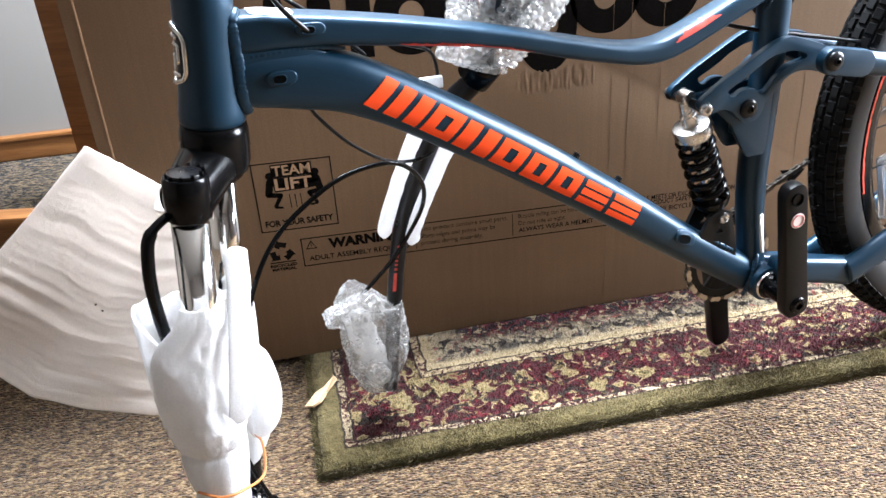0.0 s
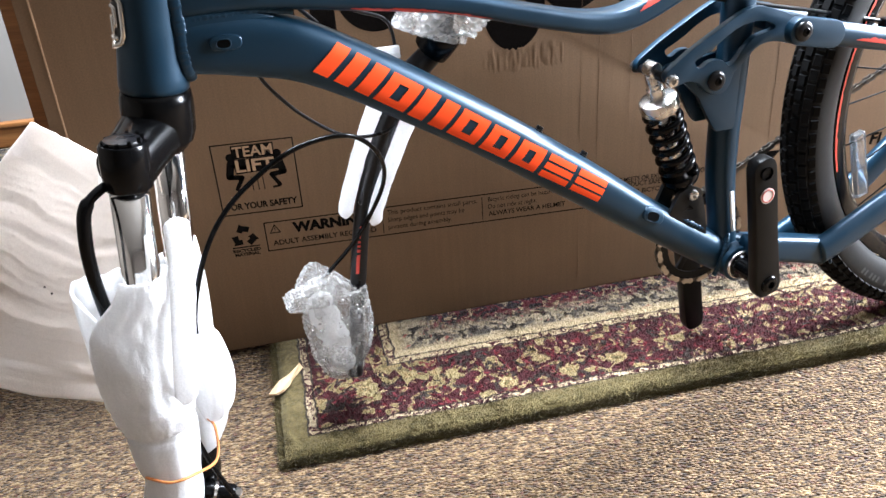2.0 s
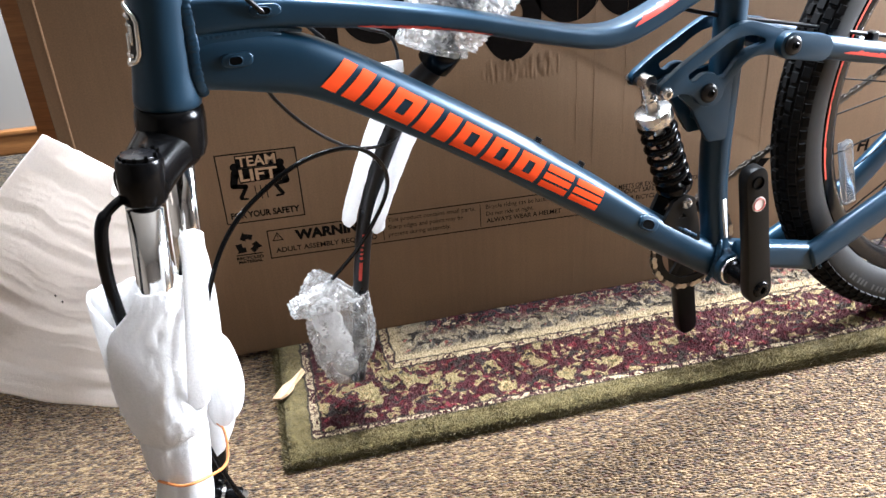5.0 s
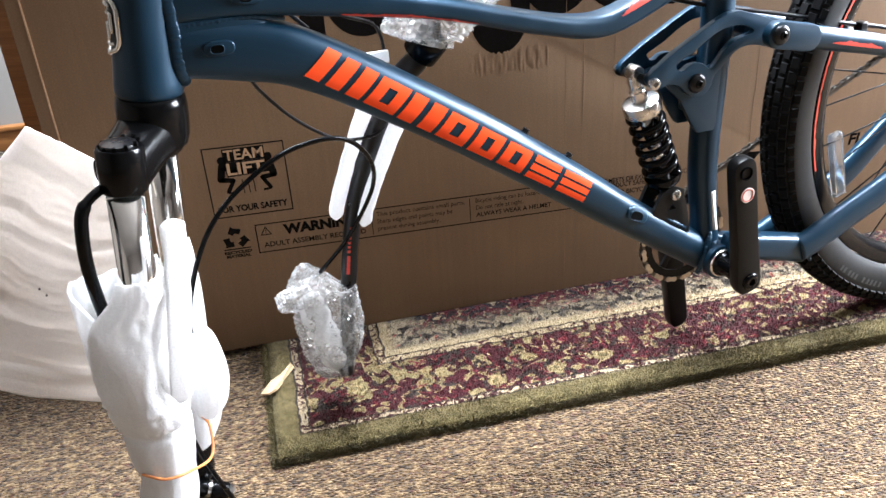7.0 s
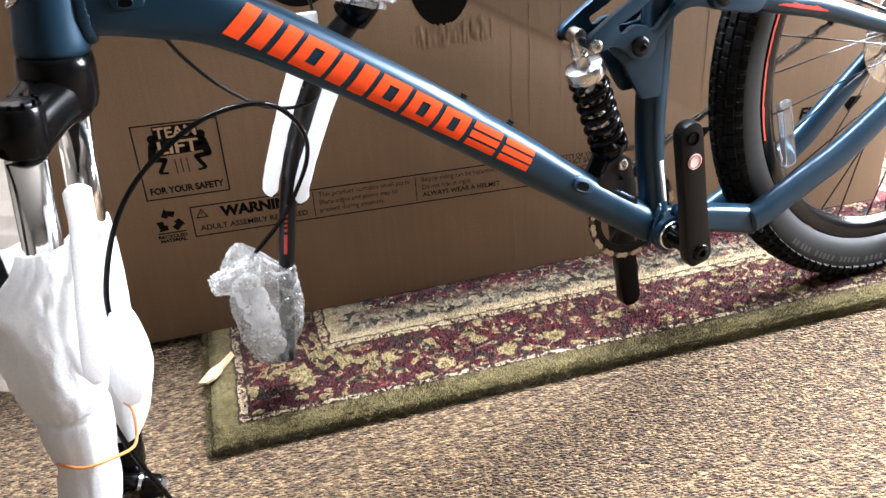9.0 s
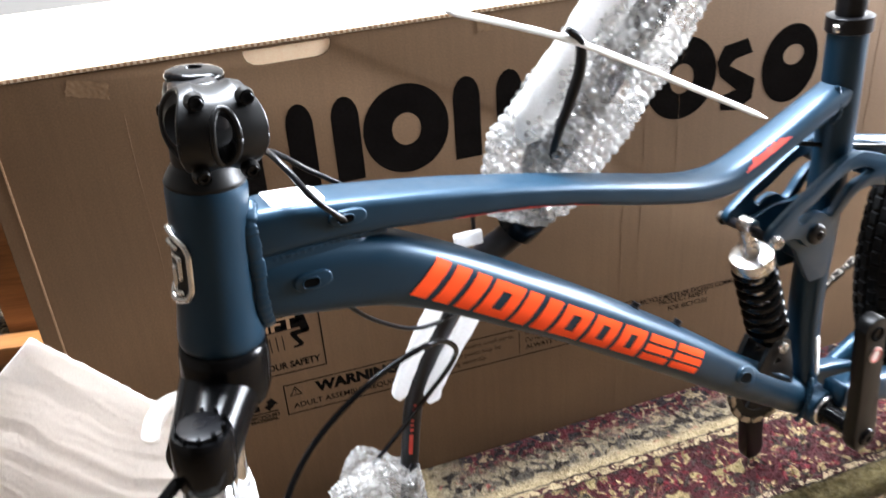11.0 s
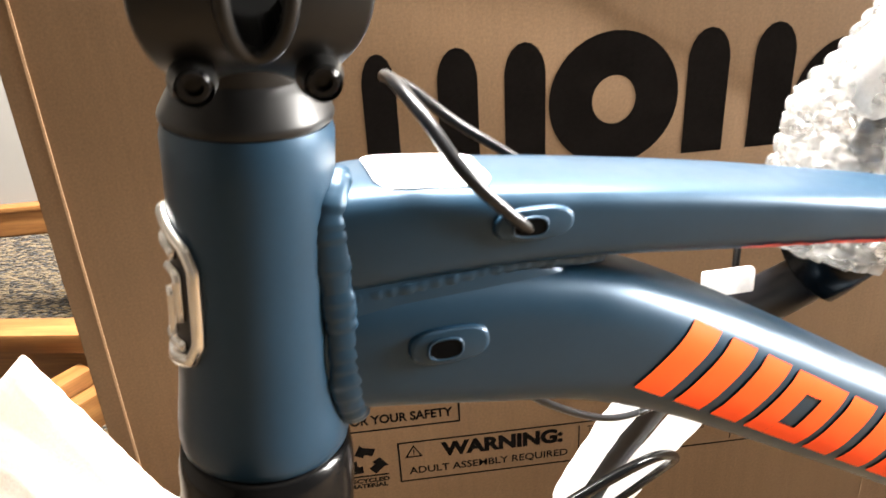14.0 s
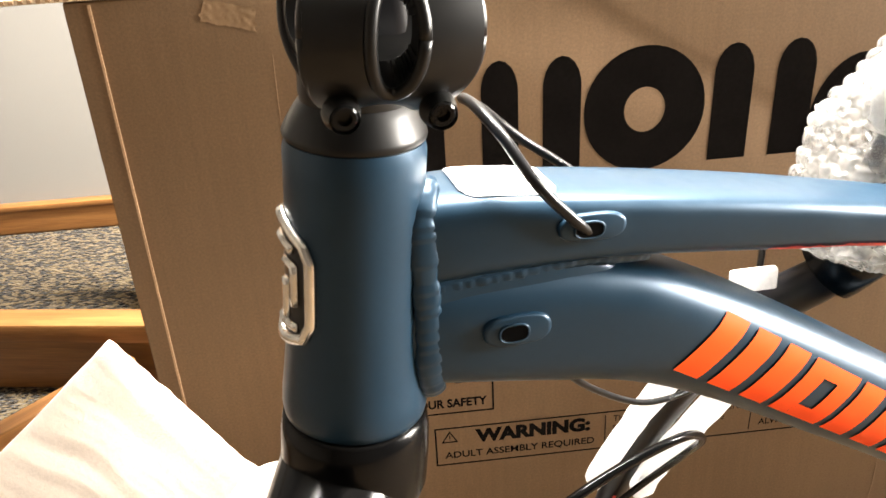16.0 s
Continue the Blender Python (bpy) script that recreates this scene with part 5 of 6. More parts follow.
OUT = smooth_ring([(0.4708, 0.4872), (0.4655, 0.4958), (0.4695, 0.503), (0.4797, 0.5097), (0.4986, 0.5211), (0.5235, 0.533), (0.5485, 0.5449), (0.5678, 0.553), (0.5817, 0.5561), (0.5938, 0.5558), (0.6088, 0.5509), (0.6284, 0.5433), (0.6464, 0.5344), (0.6615, 0.5232), (0.6602, 0.5069), (0.6443, 0.5028), (0.6239, 0.5094), (0.6076, 0.5117), (0.5952, 0.5099), (0.5849, 0.5043), (0.5742, 0.494), (0.5611, 0.4841), (0.5571, 0.4719), (0.5486, 0.4631), (0.5363, 0.4617), (0.5236, 0.4683), (0.5124, 0.48), (0.4965, 0.486), (0.482, 0.4828)], 2)
HOLE = smooth_ring([(0.5053, 0.5074), (0.5097, 0.4998), (0.5169, 0.499), (0.5238, 0.5032), (0.5334, 0.5047), (0.5441, 0.5019), (0.5528, 0.4944), (0.5601, 0.4961), (0.5713, 0.5089), (0.5843, 0.5195), (0.5955, 0.5235), (0.6127, 0.5258), (0.6147, 0.5302), (0.6042, 0.5361), (0.5906, 0.5391), (0.5695, 0.5382), (0.55, 0.5305), (0.5308, 0.5193), (0.5129, 0.5113)], 2)
for y0, y1 in ((-0.0335, -0.0245), (0.0245, 0.0335)):
    link = auto_smooth(part("rocker_link", plate(OUT, y0, y1, HOLE), PAINT, bike, "satin blue forged rocker link"), 45)
    s = -1 if y0 < 0 else 1
    ye = y0 if s < 0 else y1
    hex_bolt(link, "pivot_bolt", 0.5359, ye, 0.4797, 0.0118, s, BLACK, 0.005)
    hex_bolt(link, "pivot_bolt", 0.6310, s * 0.0608, 0.5260, 0.0118, s, BLACK, 0.005)
    hex_bolt(link, "shock_bolt", 0.4732, ye, 0.4920, 0.0078, s, STEEL, 0.007)
    hex_bolt(link, "pivot_core", 0.5359, ye + s * 0.0012, 0.4797, 0.0056, s, GLOSS, 0.006)
    hex_bolt(link, "pivot_core", 0.6310, s * 0.0620, 0.5260, 0.0056, s, GLOSS, 0.006)
part("shock_axle", revolve([(0.0055, -0.030), (0.0055, 0.030)], (0.4732, 0, 0.4920), (0, 1, 0), 16), BLACK, bike)
for y0, y1 in ((-0.0240, -0.0175), (0.0175, 0.0240)):
    auto_smooth(part("pivot_gusset", plate([(0.4956, 0.4854), (0.5, 0.49), (0.53, 0.4955), (0.556, 0.4925), (0.58, 0.495), (0.5788, 0.4783), (0.5761, 0.4143), (0.573, 0.4089), (0.55, 0.4102), (0.545, 0.4152), (0.5348, 0.4323), (0.5202, 0.4596)], y0, y1), PAINT, bike, "satin blue pivot gusset on the seat tube"), 45)
part("gusset_bridge", bevelled(block(bmesh.new(), 0.548, 0.572, -0.0172, 0.0172, 0.430, 0.478), 0.004), PAINT, bike)
part("link_bridge", bevelled(block(bmesh.new(), 0.612, 0.628, -0.0243, 0.0243, 0.520, 0.540), 0.005), PAINT, bike)

# rear triangle
for s in (-1, 1):
    e0, e1, hr = np.array((0.6305, 0.5255)), np.array((0.6790, 0.5135)), 0.0165
    th = math.atan2(*(e1 - e0)[::-1])
    cap = [tuple(e1 + hr * np.array((math.cos(th + t), math.sin(th + t)))) for t in np.linspace(-1.57, 1.57, 10)] + [tuple(e0 + hr * np.array((math.cos(th + t), math.sin(th + t)))) for t in np.linspace(1.57, 4.71, 10)]
    auto_smooth(part("stay_yoke", plate(cap, s * 0.0545 - 0.0065, s * 0.0545 + 0.0065, bevel=0.0025), PAINT, bike, "satin blue seat stay yoke"), 45)
    SS = Tube([(0.672, 0.5155, 0.0140, 0.0120, 2.4), (0.70, 0.5080, 0.0145, 0.0120, 2.4), (0.75, 0.4945, 0.0140, 0.0120, 2.3), (0.81, 0.4780, 0.0135, 0.0120, 2.3), (0.90, 0.4450, 0.012, 0.0115, 2.2), (1.05, 0.3920, 0.010, 0.010, 2.2)], 8, s * 0.0475)
    stay = part("seat_stay", SS.mesh(24), PAINT, bike, "satin blue seat stay")
    if s < 0:
        splash("decal_stroke", SS, [(0.715, 0.5005), (0.74, 0.4945), (0.775, 0.4850), (0.80, 0.4780)], 0.0055, stay)
    rise = -0.034 if s > 0 else 0.0  # the drive-side stay is dropped
    CS = Tube([(0.715, 0.2075 + rise, 0.0195, 0.0120, 2.4), (0.74, 0.2160 + rise, 0.0205, 0.0125, 2.4), (0.80, 0.2400 + rise, 0.0210, 0.0125, 2.4), (0.87, 0.2680 + rise, 0.0210, 0.0125, 2.4), (0.95, 0.3150 + rise * 0.6, 0.019, 0.0120, 2.4), (1.06, 0.3850, 0.016, 0.010, 2.2)], 8, s * 0.0480)
    part("chain_stay", CS.mesh(28), PAINT, bike, "satin blue chain stay")
    CY = Tube([(0.598, 0.2420 + rise * 0.6, 0.0175, 0.0150, 4.0), (0.64, 0.2320 + rise, 0.0180, 0.0150, 4.0), (0.70, 0.2125 + rise, 0.0188, 0.0145, 4.0), (0.728, 0.2030 + rise, 0.0195, 0.0140, 4.0)], 6, s * 0.0400)
    part("chain_stay_yoke", CY.mesh(32), PAINT, bike, "satin blue box-section stay yoke")
    weld("weld_seam", [(0.722, s * 0.0545, 0.2215 + rise), (0.727, s * 0.0560, 0.206 + rise), (0.732, s * 0.0550, 0.1880 + rise)], 0.0024, 0.005)
part("serial_label", plate([(0.5895, 0.2594), (0.5960, 0.2594), (0.5878, 0.3192), (0.5813, 0.3192)], -0.0190, -0.0160, bevel=0.0), WHITE, bike, "white paper label on the seat tube")

# bottom bracket, cranks and chainring
BB = Vector((0.5885, 0, 0.2205))
BS = BB + Vector((0.0035, 0, -0.002))  # shell
auto_smooth(part("bottom_bracket", revolve([(0.0215, -0.0385), (0.0240, -0.0365), (0.0240, 0.0345), (0.0215, 0.0365)], BS, (0, 1, 0), 36), PAINT, bike, "blue bottom bracket shell"))
auto_smooth(part("bearing_cup", revolve([(0.0185, -0.0415), (0.0198, -0.0410), (0.0206, -0.0390), (0.0206, -0.0370), (0.013, -0.0370)], BS, (0, 1, 0), 36), STEEL, bike, "steel bearing cup"))
auto_smooth(part("bearing_seal", revolve([(0.0125, -0.0475), (0.0160, -0.0465), (0.0172, -0.0430), (0.0183, -0.0425), (0.0183, -0.0380)], BS, (0, 1, 0), 36), GLOSS, bike, "black bearing seal"))
auto_smooth(part("crank_spindle", revolve([(0.0125, -0.072), (0.0125, 0.072)], BB, (0, 1, 0), 24), GLOSS, bike))


def crank_arm(tip, y, name, label):
    d = Vector((tip[0] - BB.x, 0, tip[1] - BB.z))
    n = Vector((-d.z, 0, d.x)).normalized()
    e = d.normalized()
    rows = [(-0.018, 0.010), (-0.012, 0.0165), (0.0, 0.0185), (0.03, 0.0175), (0.08, 0.0165), (0.14, 0.0162), (d.length + 0.004, 0.0160), (d.length + 0.014, 0.0125), (d.length + 0.0185, 0.006)]
    left = [(BB + e * t + n * w) for t, w in rows]
    right = [(BB + e * t - n * w) for t, w in rows[::-1]]
    ring = [(q.x, q.z) for q in left + right]
    s = -1 if y < 0 else 1
    bm = plate(smooth_ring(ring, 3), y - 0.0085, y + 0.0085, bevel=0.003)
    for v in bm.verts:
        t = (v.co - BB).dot(e)
        v.co.y += s * 0.010 * min(1, max(0, t / d.length))
    arm = auto_smooth(part(name, bm, CRANK, bike, label), 50)
    ye = y + s * 0.0086
    hex_bolt(arm, "crank_bolt", BB.x, ye, BB.z, 0.0118, s, GLOSS, 0.005)
    q = Vector((tip[0], ye + s * 0.0102, tip[1]))
    auto_smooth(part("pedal_hole", revolve([(0.0085, 0.0), (0.0085, 0.0012), (0.0072, 0.0012), (0.0070, -0.006), (0, -0.006)], q, (0, s, 0), 24, cap=False), DARK, arm))
    if s < 0:
        c = BB + e * (d.length * 0.815)
        yy = ye - 0.0085
        auto_smooth(part("crank_sticker", revolve([(0.0098, 0), (0.0098, 0.0007), (0, 0.0007)], (c.x, yy, c.z), (0, s, 0), 28, cap=False), STICKER, arm, "round pale sticker with red ring"))
        ringp = [Vector((c.x + 0.0078 * math.cos(t), yy - 0.0009, c.z + 0.0078 * math.sin(t))) for t in np.linspace(0, 2 * math.pi, 30)]
        part("sticker_ring", sweep(ringp, 0.0007, 6), STICKER_RED, arm)
    return arm


crank_arm((0.5580, 0.3835), -0.0880, "crank_arm", "matt black crank arm pointing up, no pedal")
crank_arm((0.6170, 0.0560), 0.0760, "crank_arm", "matt black crank arm pointing down, no pedal")
CR = 0.066
CY_ = 0.0455
teeth = []
for k in range(32):
    for f, r in ((0.0, CR - 0.003), (0.25, CR + 0.0035), (0.5, CR + 0.0035), (0.75, CR - 0.003)):
        a = 2 * math.pi * (k + f) / 32
        teeth.append((BB.x + r * math.cos(a), BB.z + r * math.sin(a)))
hole = [(BB.x + 0.052 * math.cos(a), BB.z + 0.052 * math.sin(a)) for a in np.linspace(0, 2 * math.pi, 32, endpoint=False)]
auto_smooth(part("chainring", plate(teeth, CY_ - 0.0016, CY_ + 0.0016, hole, 0.0), CRANK, bike, "black toothed chainring"))
auto_smooth(part("chainring_spider", revolve([(0.022, -0.004), (0.022, 0.004)], BB + Vector((0, CY_ + 0.006, 0)), (0, 1, 0), 24), CRANK, bike))
for k in range(5):
    a = math.radians(20 + 72 * k)
    e, n = Vector((math.cos(a), 0, math.sin(a))), Vector((-math.sin(a), 0, math.cos(a)))
    ring = [BB + e * r + n * w for r, w in ((0.018, -0.008), (0.040, -0.0045), (0.056, -0.006), (0.056, 0.006), (0.040, 0.0045), (0.018, 0.008))]
    auto_smooth(part("spider_arm", plate([(q.x, q.z) for q in ring], CY_ + 0.002, CY_ + 0.006, bevel=0.001), CRANK, bike))

# chain: plates of each link follow the chainring and the upper run
WC = Vector((1.058, 0, 0.386))  # rear axle
chain_path = []
for a in np.arange(0.0, math.pi * 1.52, 0.0127 / CR / 2):
    chain_path.append(Vector((BB.x + CR * math.cos(math.radians(112) + a), CY_, BB.z + CR * math.sin(math.radians(112) + a))))
up0, up1 = chain_path[0], Vector((WC.x - 0.02, CY_ + 0.004, WC.z + 0.075))
nrun = int((up1 - up0).length / 0.00635)
run = [up0 + (up1 - up0) * k / nrun for k in range(1, nrun + 1)]
chain_pts = run[::-1] + chain_path
link_me = bpy.data.meshes.new("chain_link")
bm = bmesh.new()
fig = smooth_ring([(-0.0098, 0), (-0.0063, 0.0040), (0, 0.0030), (0.0063, 0.0042), (0.0098, 0), (0.0063, -0.0040), (0, -0.0030), (-0.0063, -0.0042)], 2)
for y0, y1 in ((-0.0036, -0.0024), (0.0024, 0.0036)):
    a = [bm.verts.new((x, y0, z)) for x, z in fig]
    b = [bm.verts.new((x, y1, z)) for x, z in fig]
    bm.faces.new(a)
    bm.faces.new(b[::-1])
    for i in range(len(fig)):
        j = (i + 1) % len(fig)
        bm.faces.new((a[i], b[i], b[j], a[j]))
for x in (-0.0063, 0.0063):
    revolve([(0.0022, -0.0040), (0.0022, 0.0040)], (x, 0, 0), (0, 1, 0), 8, bm)
bmesh.ops.recalc_face_normals(bm, faces=bm.faces[:])
bm.to_mesh(link_me)
bm.free()
link_me.materials.append(CHAIN)
chain = thing("chain_run", "", "")
chain.parent = bike
tagged(chain, "plated steel bicycle chain")
chain.name = "chain"
# darker copy of the link for the upper run and the inner links
link_dark = link_me.copy()
link_dark.materials[0] = CHAIN_DARK
for i in range(1, len(chain_pts) - 1, 2):
    d = chain_pts[i + 1] - chain_pts[i - 1]
    inner = (i // 2) % 2 == 1
    ob = new("chain_link", link_dark if i < len(run) or inner else link_me)
    ob.parent = chain
    ob.matrix_local = Matrix.Translation(chain_pts[i]) @ Matrix.Rotation(-math.atan2(d.z, d.x), 4, "Y") @ Matrix.Diagonal((1, 0.6 if inner else 1, 0.85 if inner else 1, 1))

# rear wheel
TR, TW = 0.375, 0.0275
wheel = thing("rear_wheel", "knobbly rear wheel with black rim and red decals", "")
wheel.parent = bike
TC = TR - TW
sec = [(TC + 0.0245 * math.cos(a) * (1.0 if math.cos(a) > 0 else 1.72), TW * math.sin(a)) for a in np.linspace(-2.62, 2.62, 27)]
bm = bmesh.new()
n = 120
loops = [[WC + Vector((math.cos(2 * math.pi * k / n) * r, y, math.sin(2 * math.pi * k / n) * r)) for k in range(n)] for r, y in sec]
rings(bm, loops, cap=False)
part("tyre", bm, SIDEWALL, wheel, "black knobbly tyre with grey sidewall")
bm = bmesh.new()
count = 124
for k in range(count):
    for row, (ang, hw, ln, hgt) in enumerate(((-1.16, 0.0048, 0.0068, 0.0034), (-0.72, 0.0054, 0.0074, 0.0034), (-0.26, 0.0052, 0.0074, 0.0034), (0.20, 0.0052, 0.0074, 0.0034), (0.66, 0.0054, 0.0074, 0.0034), (1.12, 0.0048, 0.0068, 0.0034))):
        a = 2 * math.pi * (k + (0.5 if row % 2 else 0.0)) / count
        if not -0.05 < math.sin(a) + 1.05 or math.cos(a) > 0.55:
            continue
        ca, sa = math.cos(a), math.sin(a)
        rad, tan = Vector((ca, 0, sa)), Vector((-sa, 0, ca))
        nrm = rad * math.cos(ang) + Vector((0, math.sin(ang), 0))
        side = rad * -math.sin(ang) + Vector((0, math.cos(ang), 0))
        c = WC + rad * (TC + 0.0245 * math.cos(ang)) + Vector((0, TW * math.sin(ang), 0))
        lo = [bm.verts.new(c - nrm * 0.001 + side * (sx * hw) + tan * (sy * ln)) for sx, sy in ((-1, -1), (1, -1), (1, 1), (-1, 1))]
        hi = [bm.verts.new(c + nrm * hgt + side * (sx * hw * 0.86) + tan * (sy * ln * 0.84)) for sx, sy in ((-1, -1), (1, -1), (1, 1), (-1, 1))]
        bm.faces.new(hi)
        for i in range(4):
            bm.faces.new((lo[i], lo[(i + 1) % 4], hi[(i + 1) % 4], hi[i]))
# unreadable moulded writing on the sidewall
for k in range(22):
    a = 3.98 + 0.030 * k + 0.010 * noise.noise(Vector((k * 1.7, 0, 0)))
    if k % 6 == 5:
        continue
    mk = bmesh.new()
    q = []
    for da, r in ((-0.009, 0.337), (0.006, 0.337), (0.006, 0.346), (-0.009, 0.346)):
        q.append(mk.verts.new(WC + Vector((math.cos(a + da) * r, -TW * 0.985 - 0.0006, math.sin(a + da) * r))))
    mk.faces.new(q)
    part("sidewall_mark", mk, SIDEWALL_MARK, wheel, "pale moulded bar", smooth=False)
part("tread", bm, RUBBER, wheel, "black rubber tread knobs", smooth=False, kind="stuff")
RR = 0.3075
rim_sec = [(RR + 0.002, -0.0145), (RR + 0.002, -0.0120), (RR - 0.008, -0.0115), (RR - 0.008, 0.0115), (RR + 0.002, 0.0120), (RR + 0.002, 0.0145), (RR - 0.012, 0.0140), (RR - 0.024, 0.0075), (RR - 0.027, 0.0), (RR - 0.024, -0.0075), (RR - 0.012, -0.0140)]
bm = bmesh.new()
loops = [[WC + Vector((math.cos(2 * math.pi * k / n) * r, y, math.sin(2 * math.pi * k / n) * r)) for k in range(n)] for r, y in rim_sec]
rings(bm, loops, cap=False, close=True)
auto_smooth(part("rim", bm, GLOSS, wheel, "glossy black rim"), 40)
for a0, a1 in ((2.55, 3.42), (1.0, 1.8)):
    bm = bmesh.new()
    rows = []
    for a in np.linspace(a0, a1, 40):
        rows.append([bm.verts.new(WC + Vector((math.cos(a) * r, y, math.sin(a) * r))) for r, y in ((RR + 0.0005, -0.0151), (RR - 0.0015, -0.0150), (RR - 0.0030 - 0.0030 * noise.noise(Vector((a * 60, 0, 0))), -0.0148))])
    for p, q in zip(rows, rows[1:]):
        for j in range(2):
            bm.faces.new((p[j], q[j], q[j + 1], p[j + 1]))
    part("rim_decal", bm, RED, wheel, "red rim decal")
for k in range(32):
    a = 2 * math.pi * k / 32
    side = -1 if k % 2 else 1
    h = a + (0.42 if (k // 2) % 2 else -0.42)
    p0 = WC + Vector((math.cos(h) * 0.024, side * 0.028, math.sin(h) * 0.024))
    p1 = WC + Vector((math.cos(a) * (RR - 0.024), side * 0.004, math.sin(a) * (RR - 0.024)))
    part("spoke", sweep([p0, p1], 0.0011, 6), BLACK, wheel, "thin black spoke")
auto_smooth(part("hub", revolve([(0.008, -0.065), (0.012, -0.045), (0.028, -0.030), (0.028, -0.026), (0.014, -0.022), (0.014, 0.020), (0.028, 0.024), (0.028, 0.028), (0.012, 0.045), (0.008, 0.065)], WC, (0, 1, 0), 28), BLACK, wheel, "black hub"))
for k, r in enumerate((0.075, 0.066, 0.057, 0.049, 0.042, 0.035, 0.029)):
    auto_smooth(part("sprocket", revolve([(r, 0), (r, 0.0018)], WC + Vector((0, 0.030 + 0.0042 * k, 0)), (0, 1, 0), 40), STEEL, wheel))
bm = bmesh.new()
block(bm, -0.0105, 0.0105, -0.006, 0.006, -0.052, 0.052)
bevelled(bm, 0.004, 3)
bmesh.ops.rotate(bm, verts=bm.verts[:], cent=(0, 0, 0), matrix=Matrix.Rotation(radians(-14), 3, "Y"))
bmesh.ops.translate(bm, verts=bm.verts[:], vec=(0.8130, -0.004, 0.296))
part("spoke_reflector", bm, PLASTIC, wheel, "clear plastic spoke reflector")

# cables on the bicycle
def cable(name, pts, r, mat, parent, label="", per=10):
    return part(name, sweep(catmull(pts, per), r, 10), mat, parent, label)


cable("rear_cable", [(0.500, 0.012, 0.583), (0.56, 0.002, 0.563), (0.687, -0.012, 0.531), (0.779, -0.022, 0.506), (0.845, -0.030, 0.489), (0.95, -0.040, 0.445), (1.03, -0.045, 0.42)], 0.0026, BLACK, bike, "black cable housing along the seat stay")
part("cable_clip", bevelled(block(bmesh.new(), 0.788, 0.800, -0.033, -0.020, 0.491, 0.507), 0.002), BLACK, bike)
# hose that loops from the top tube over to the far side
cable("brake_hose", [(0.0295, -0.0235, 0.6590), (0.021, -0.0262, 0.6680), (0.007, -0.0245, 0.6850), (-0.001, -0.010, 0.7010), (-0.005, 0.012, 0.7080), (-0.003, 0.034, 0.7040), (0.010, 0.047, 0.6930), (0.031, 0.058, 0.6720), (0.063, 0.058, 0.6450), (0.100, 0.052, 0.6050)], 0.0024, BLACK, bike, "black brake hose looping over the top tube")

# ---- loose handlebar between bicycle and carton ----
bar_path = [(0.180, 0.800, 0.085), (0.193, 0.812, 0.150), (0.207, 0.824, 0.228), (0.221, 0.828, 0.297), (0.240, 0.810, 0.373), (0.269, 0.776, 0.463), (0.296, 0.751, 0.513), (0.328, 0.728, 0.555), (0.346, 0.728, 0.62), (0.403, 0.735, 0.70), (0.460, 0.742, 0.76), (0.52, 0.748, 0.82)]
handlebar = thing("handlebar", "loose black handlebar hanging by its cables, padded for shipping", "handlebar", ABOUT @ pose(0.007, 0.014, 0.009))
p = catmull(bar_path, 8)
rad = [float(np.interp(q[2], [0.08, 0.30, 0.40, 0.50, 0.56, 0.9], [0.0105, 0.0110, 0.0140, 0.0150, 0.0125, 0.0110])) for q in p]
part("bar", sweep(p, rad, 20), BLACK, handlebar, "satin black riser bar")
auto_smooth(part("grip_collar", revolve([(0.0165, -0.004), (0.0205, -0.002), (0.0210, 0.004), (0.0210, 0.022), (0.019, 0.026)], (0.321, 0.733, 0.546), (0.55, -0.30, 0.70), 28), GLOSS, handlebar, "black grip collar"))


def strip(name, path, width, thick, mat, parent, label, face, rough=0.0, n=14):
    """A soft strip of a rounded oblong section along a path; face: the way its broad side looks."""
    q = catmull(path, 8)
    f = Vector(face).normalized()
    loops = []
    for i, c in enumerate(q):
        d = Vector(q[min(i + 1, len(q) - 1)] - q[max(i - 1, 0)]).normalized()
        side = d.cross(f).normalized()
        nrm = side.cross(d).normalized()
        e = min(1.0, 0.35 + min(i, len(q) - 1 - i) * 0.45)
        loop = []
        for k in range(n):
            a = 2 * math.pi * k / n
            ca, sa = math.cos(a), math.sin(a)
            x, y = math.copysign(abs(ca) ** 0.6, ca) * width * e, math.copysign(abs(sa) ** 0.7, sa) * thick
            w = 1 + rough * noise.noise(Vector((c[0] * 60, c[2] * 60, k * 0.7)))
            loop.append(Vector(c) + side * x * w + nrm * y * w)
        loops.append(loop)
    return part(name, rings(bmesh.new(), loops), mat, parent, label)


strip("foam_strip", [(0.201, 0.812, 0.325), (0.209, 0.803, 0.355), (0.226, 0.785, 0.410), (0.250, 0.760, 0.475), (0.262, 0.745, 0.505)], 0.0095, 0.006, FOAM_WRAP, handlebar, "white foam strip padding the bar", (0.2, -1, 0.2), 0.15)
strip("foam_strip", [(0.237, 0.812, 0.308), (0.246, 0.800, 0.345), (0.266, 0.780, 0.400), (0.292, 0.756, 0.465), (0.308, 0.740, 0.500)], 0.0095, 0.006, FOAM_WRAP, handlebar, "white foam strip padding the bar", (-0.2, -1, 0.2), 0.15)
part("foam_tab", bevelled(block(bmesh.new(), 0.256, 0.284, 0.722, 0.728, 0.543, 0.557), 0.002), FOAM_WRAP, handlebar, "white foam tab")
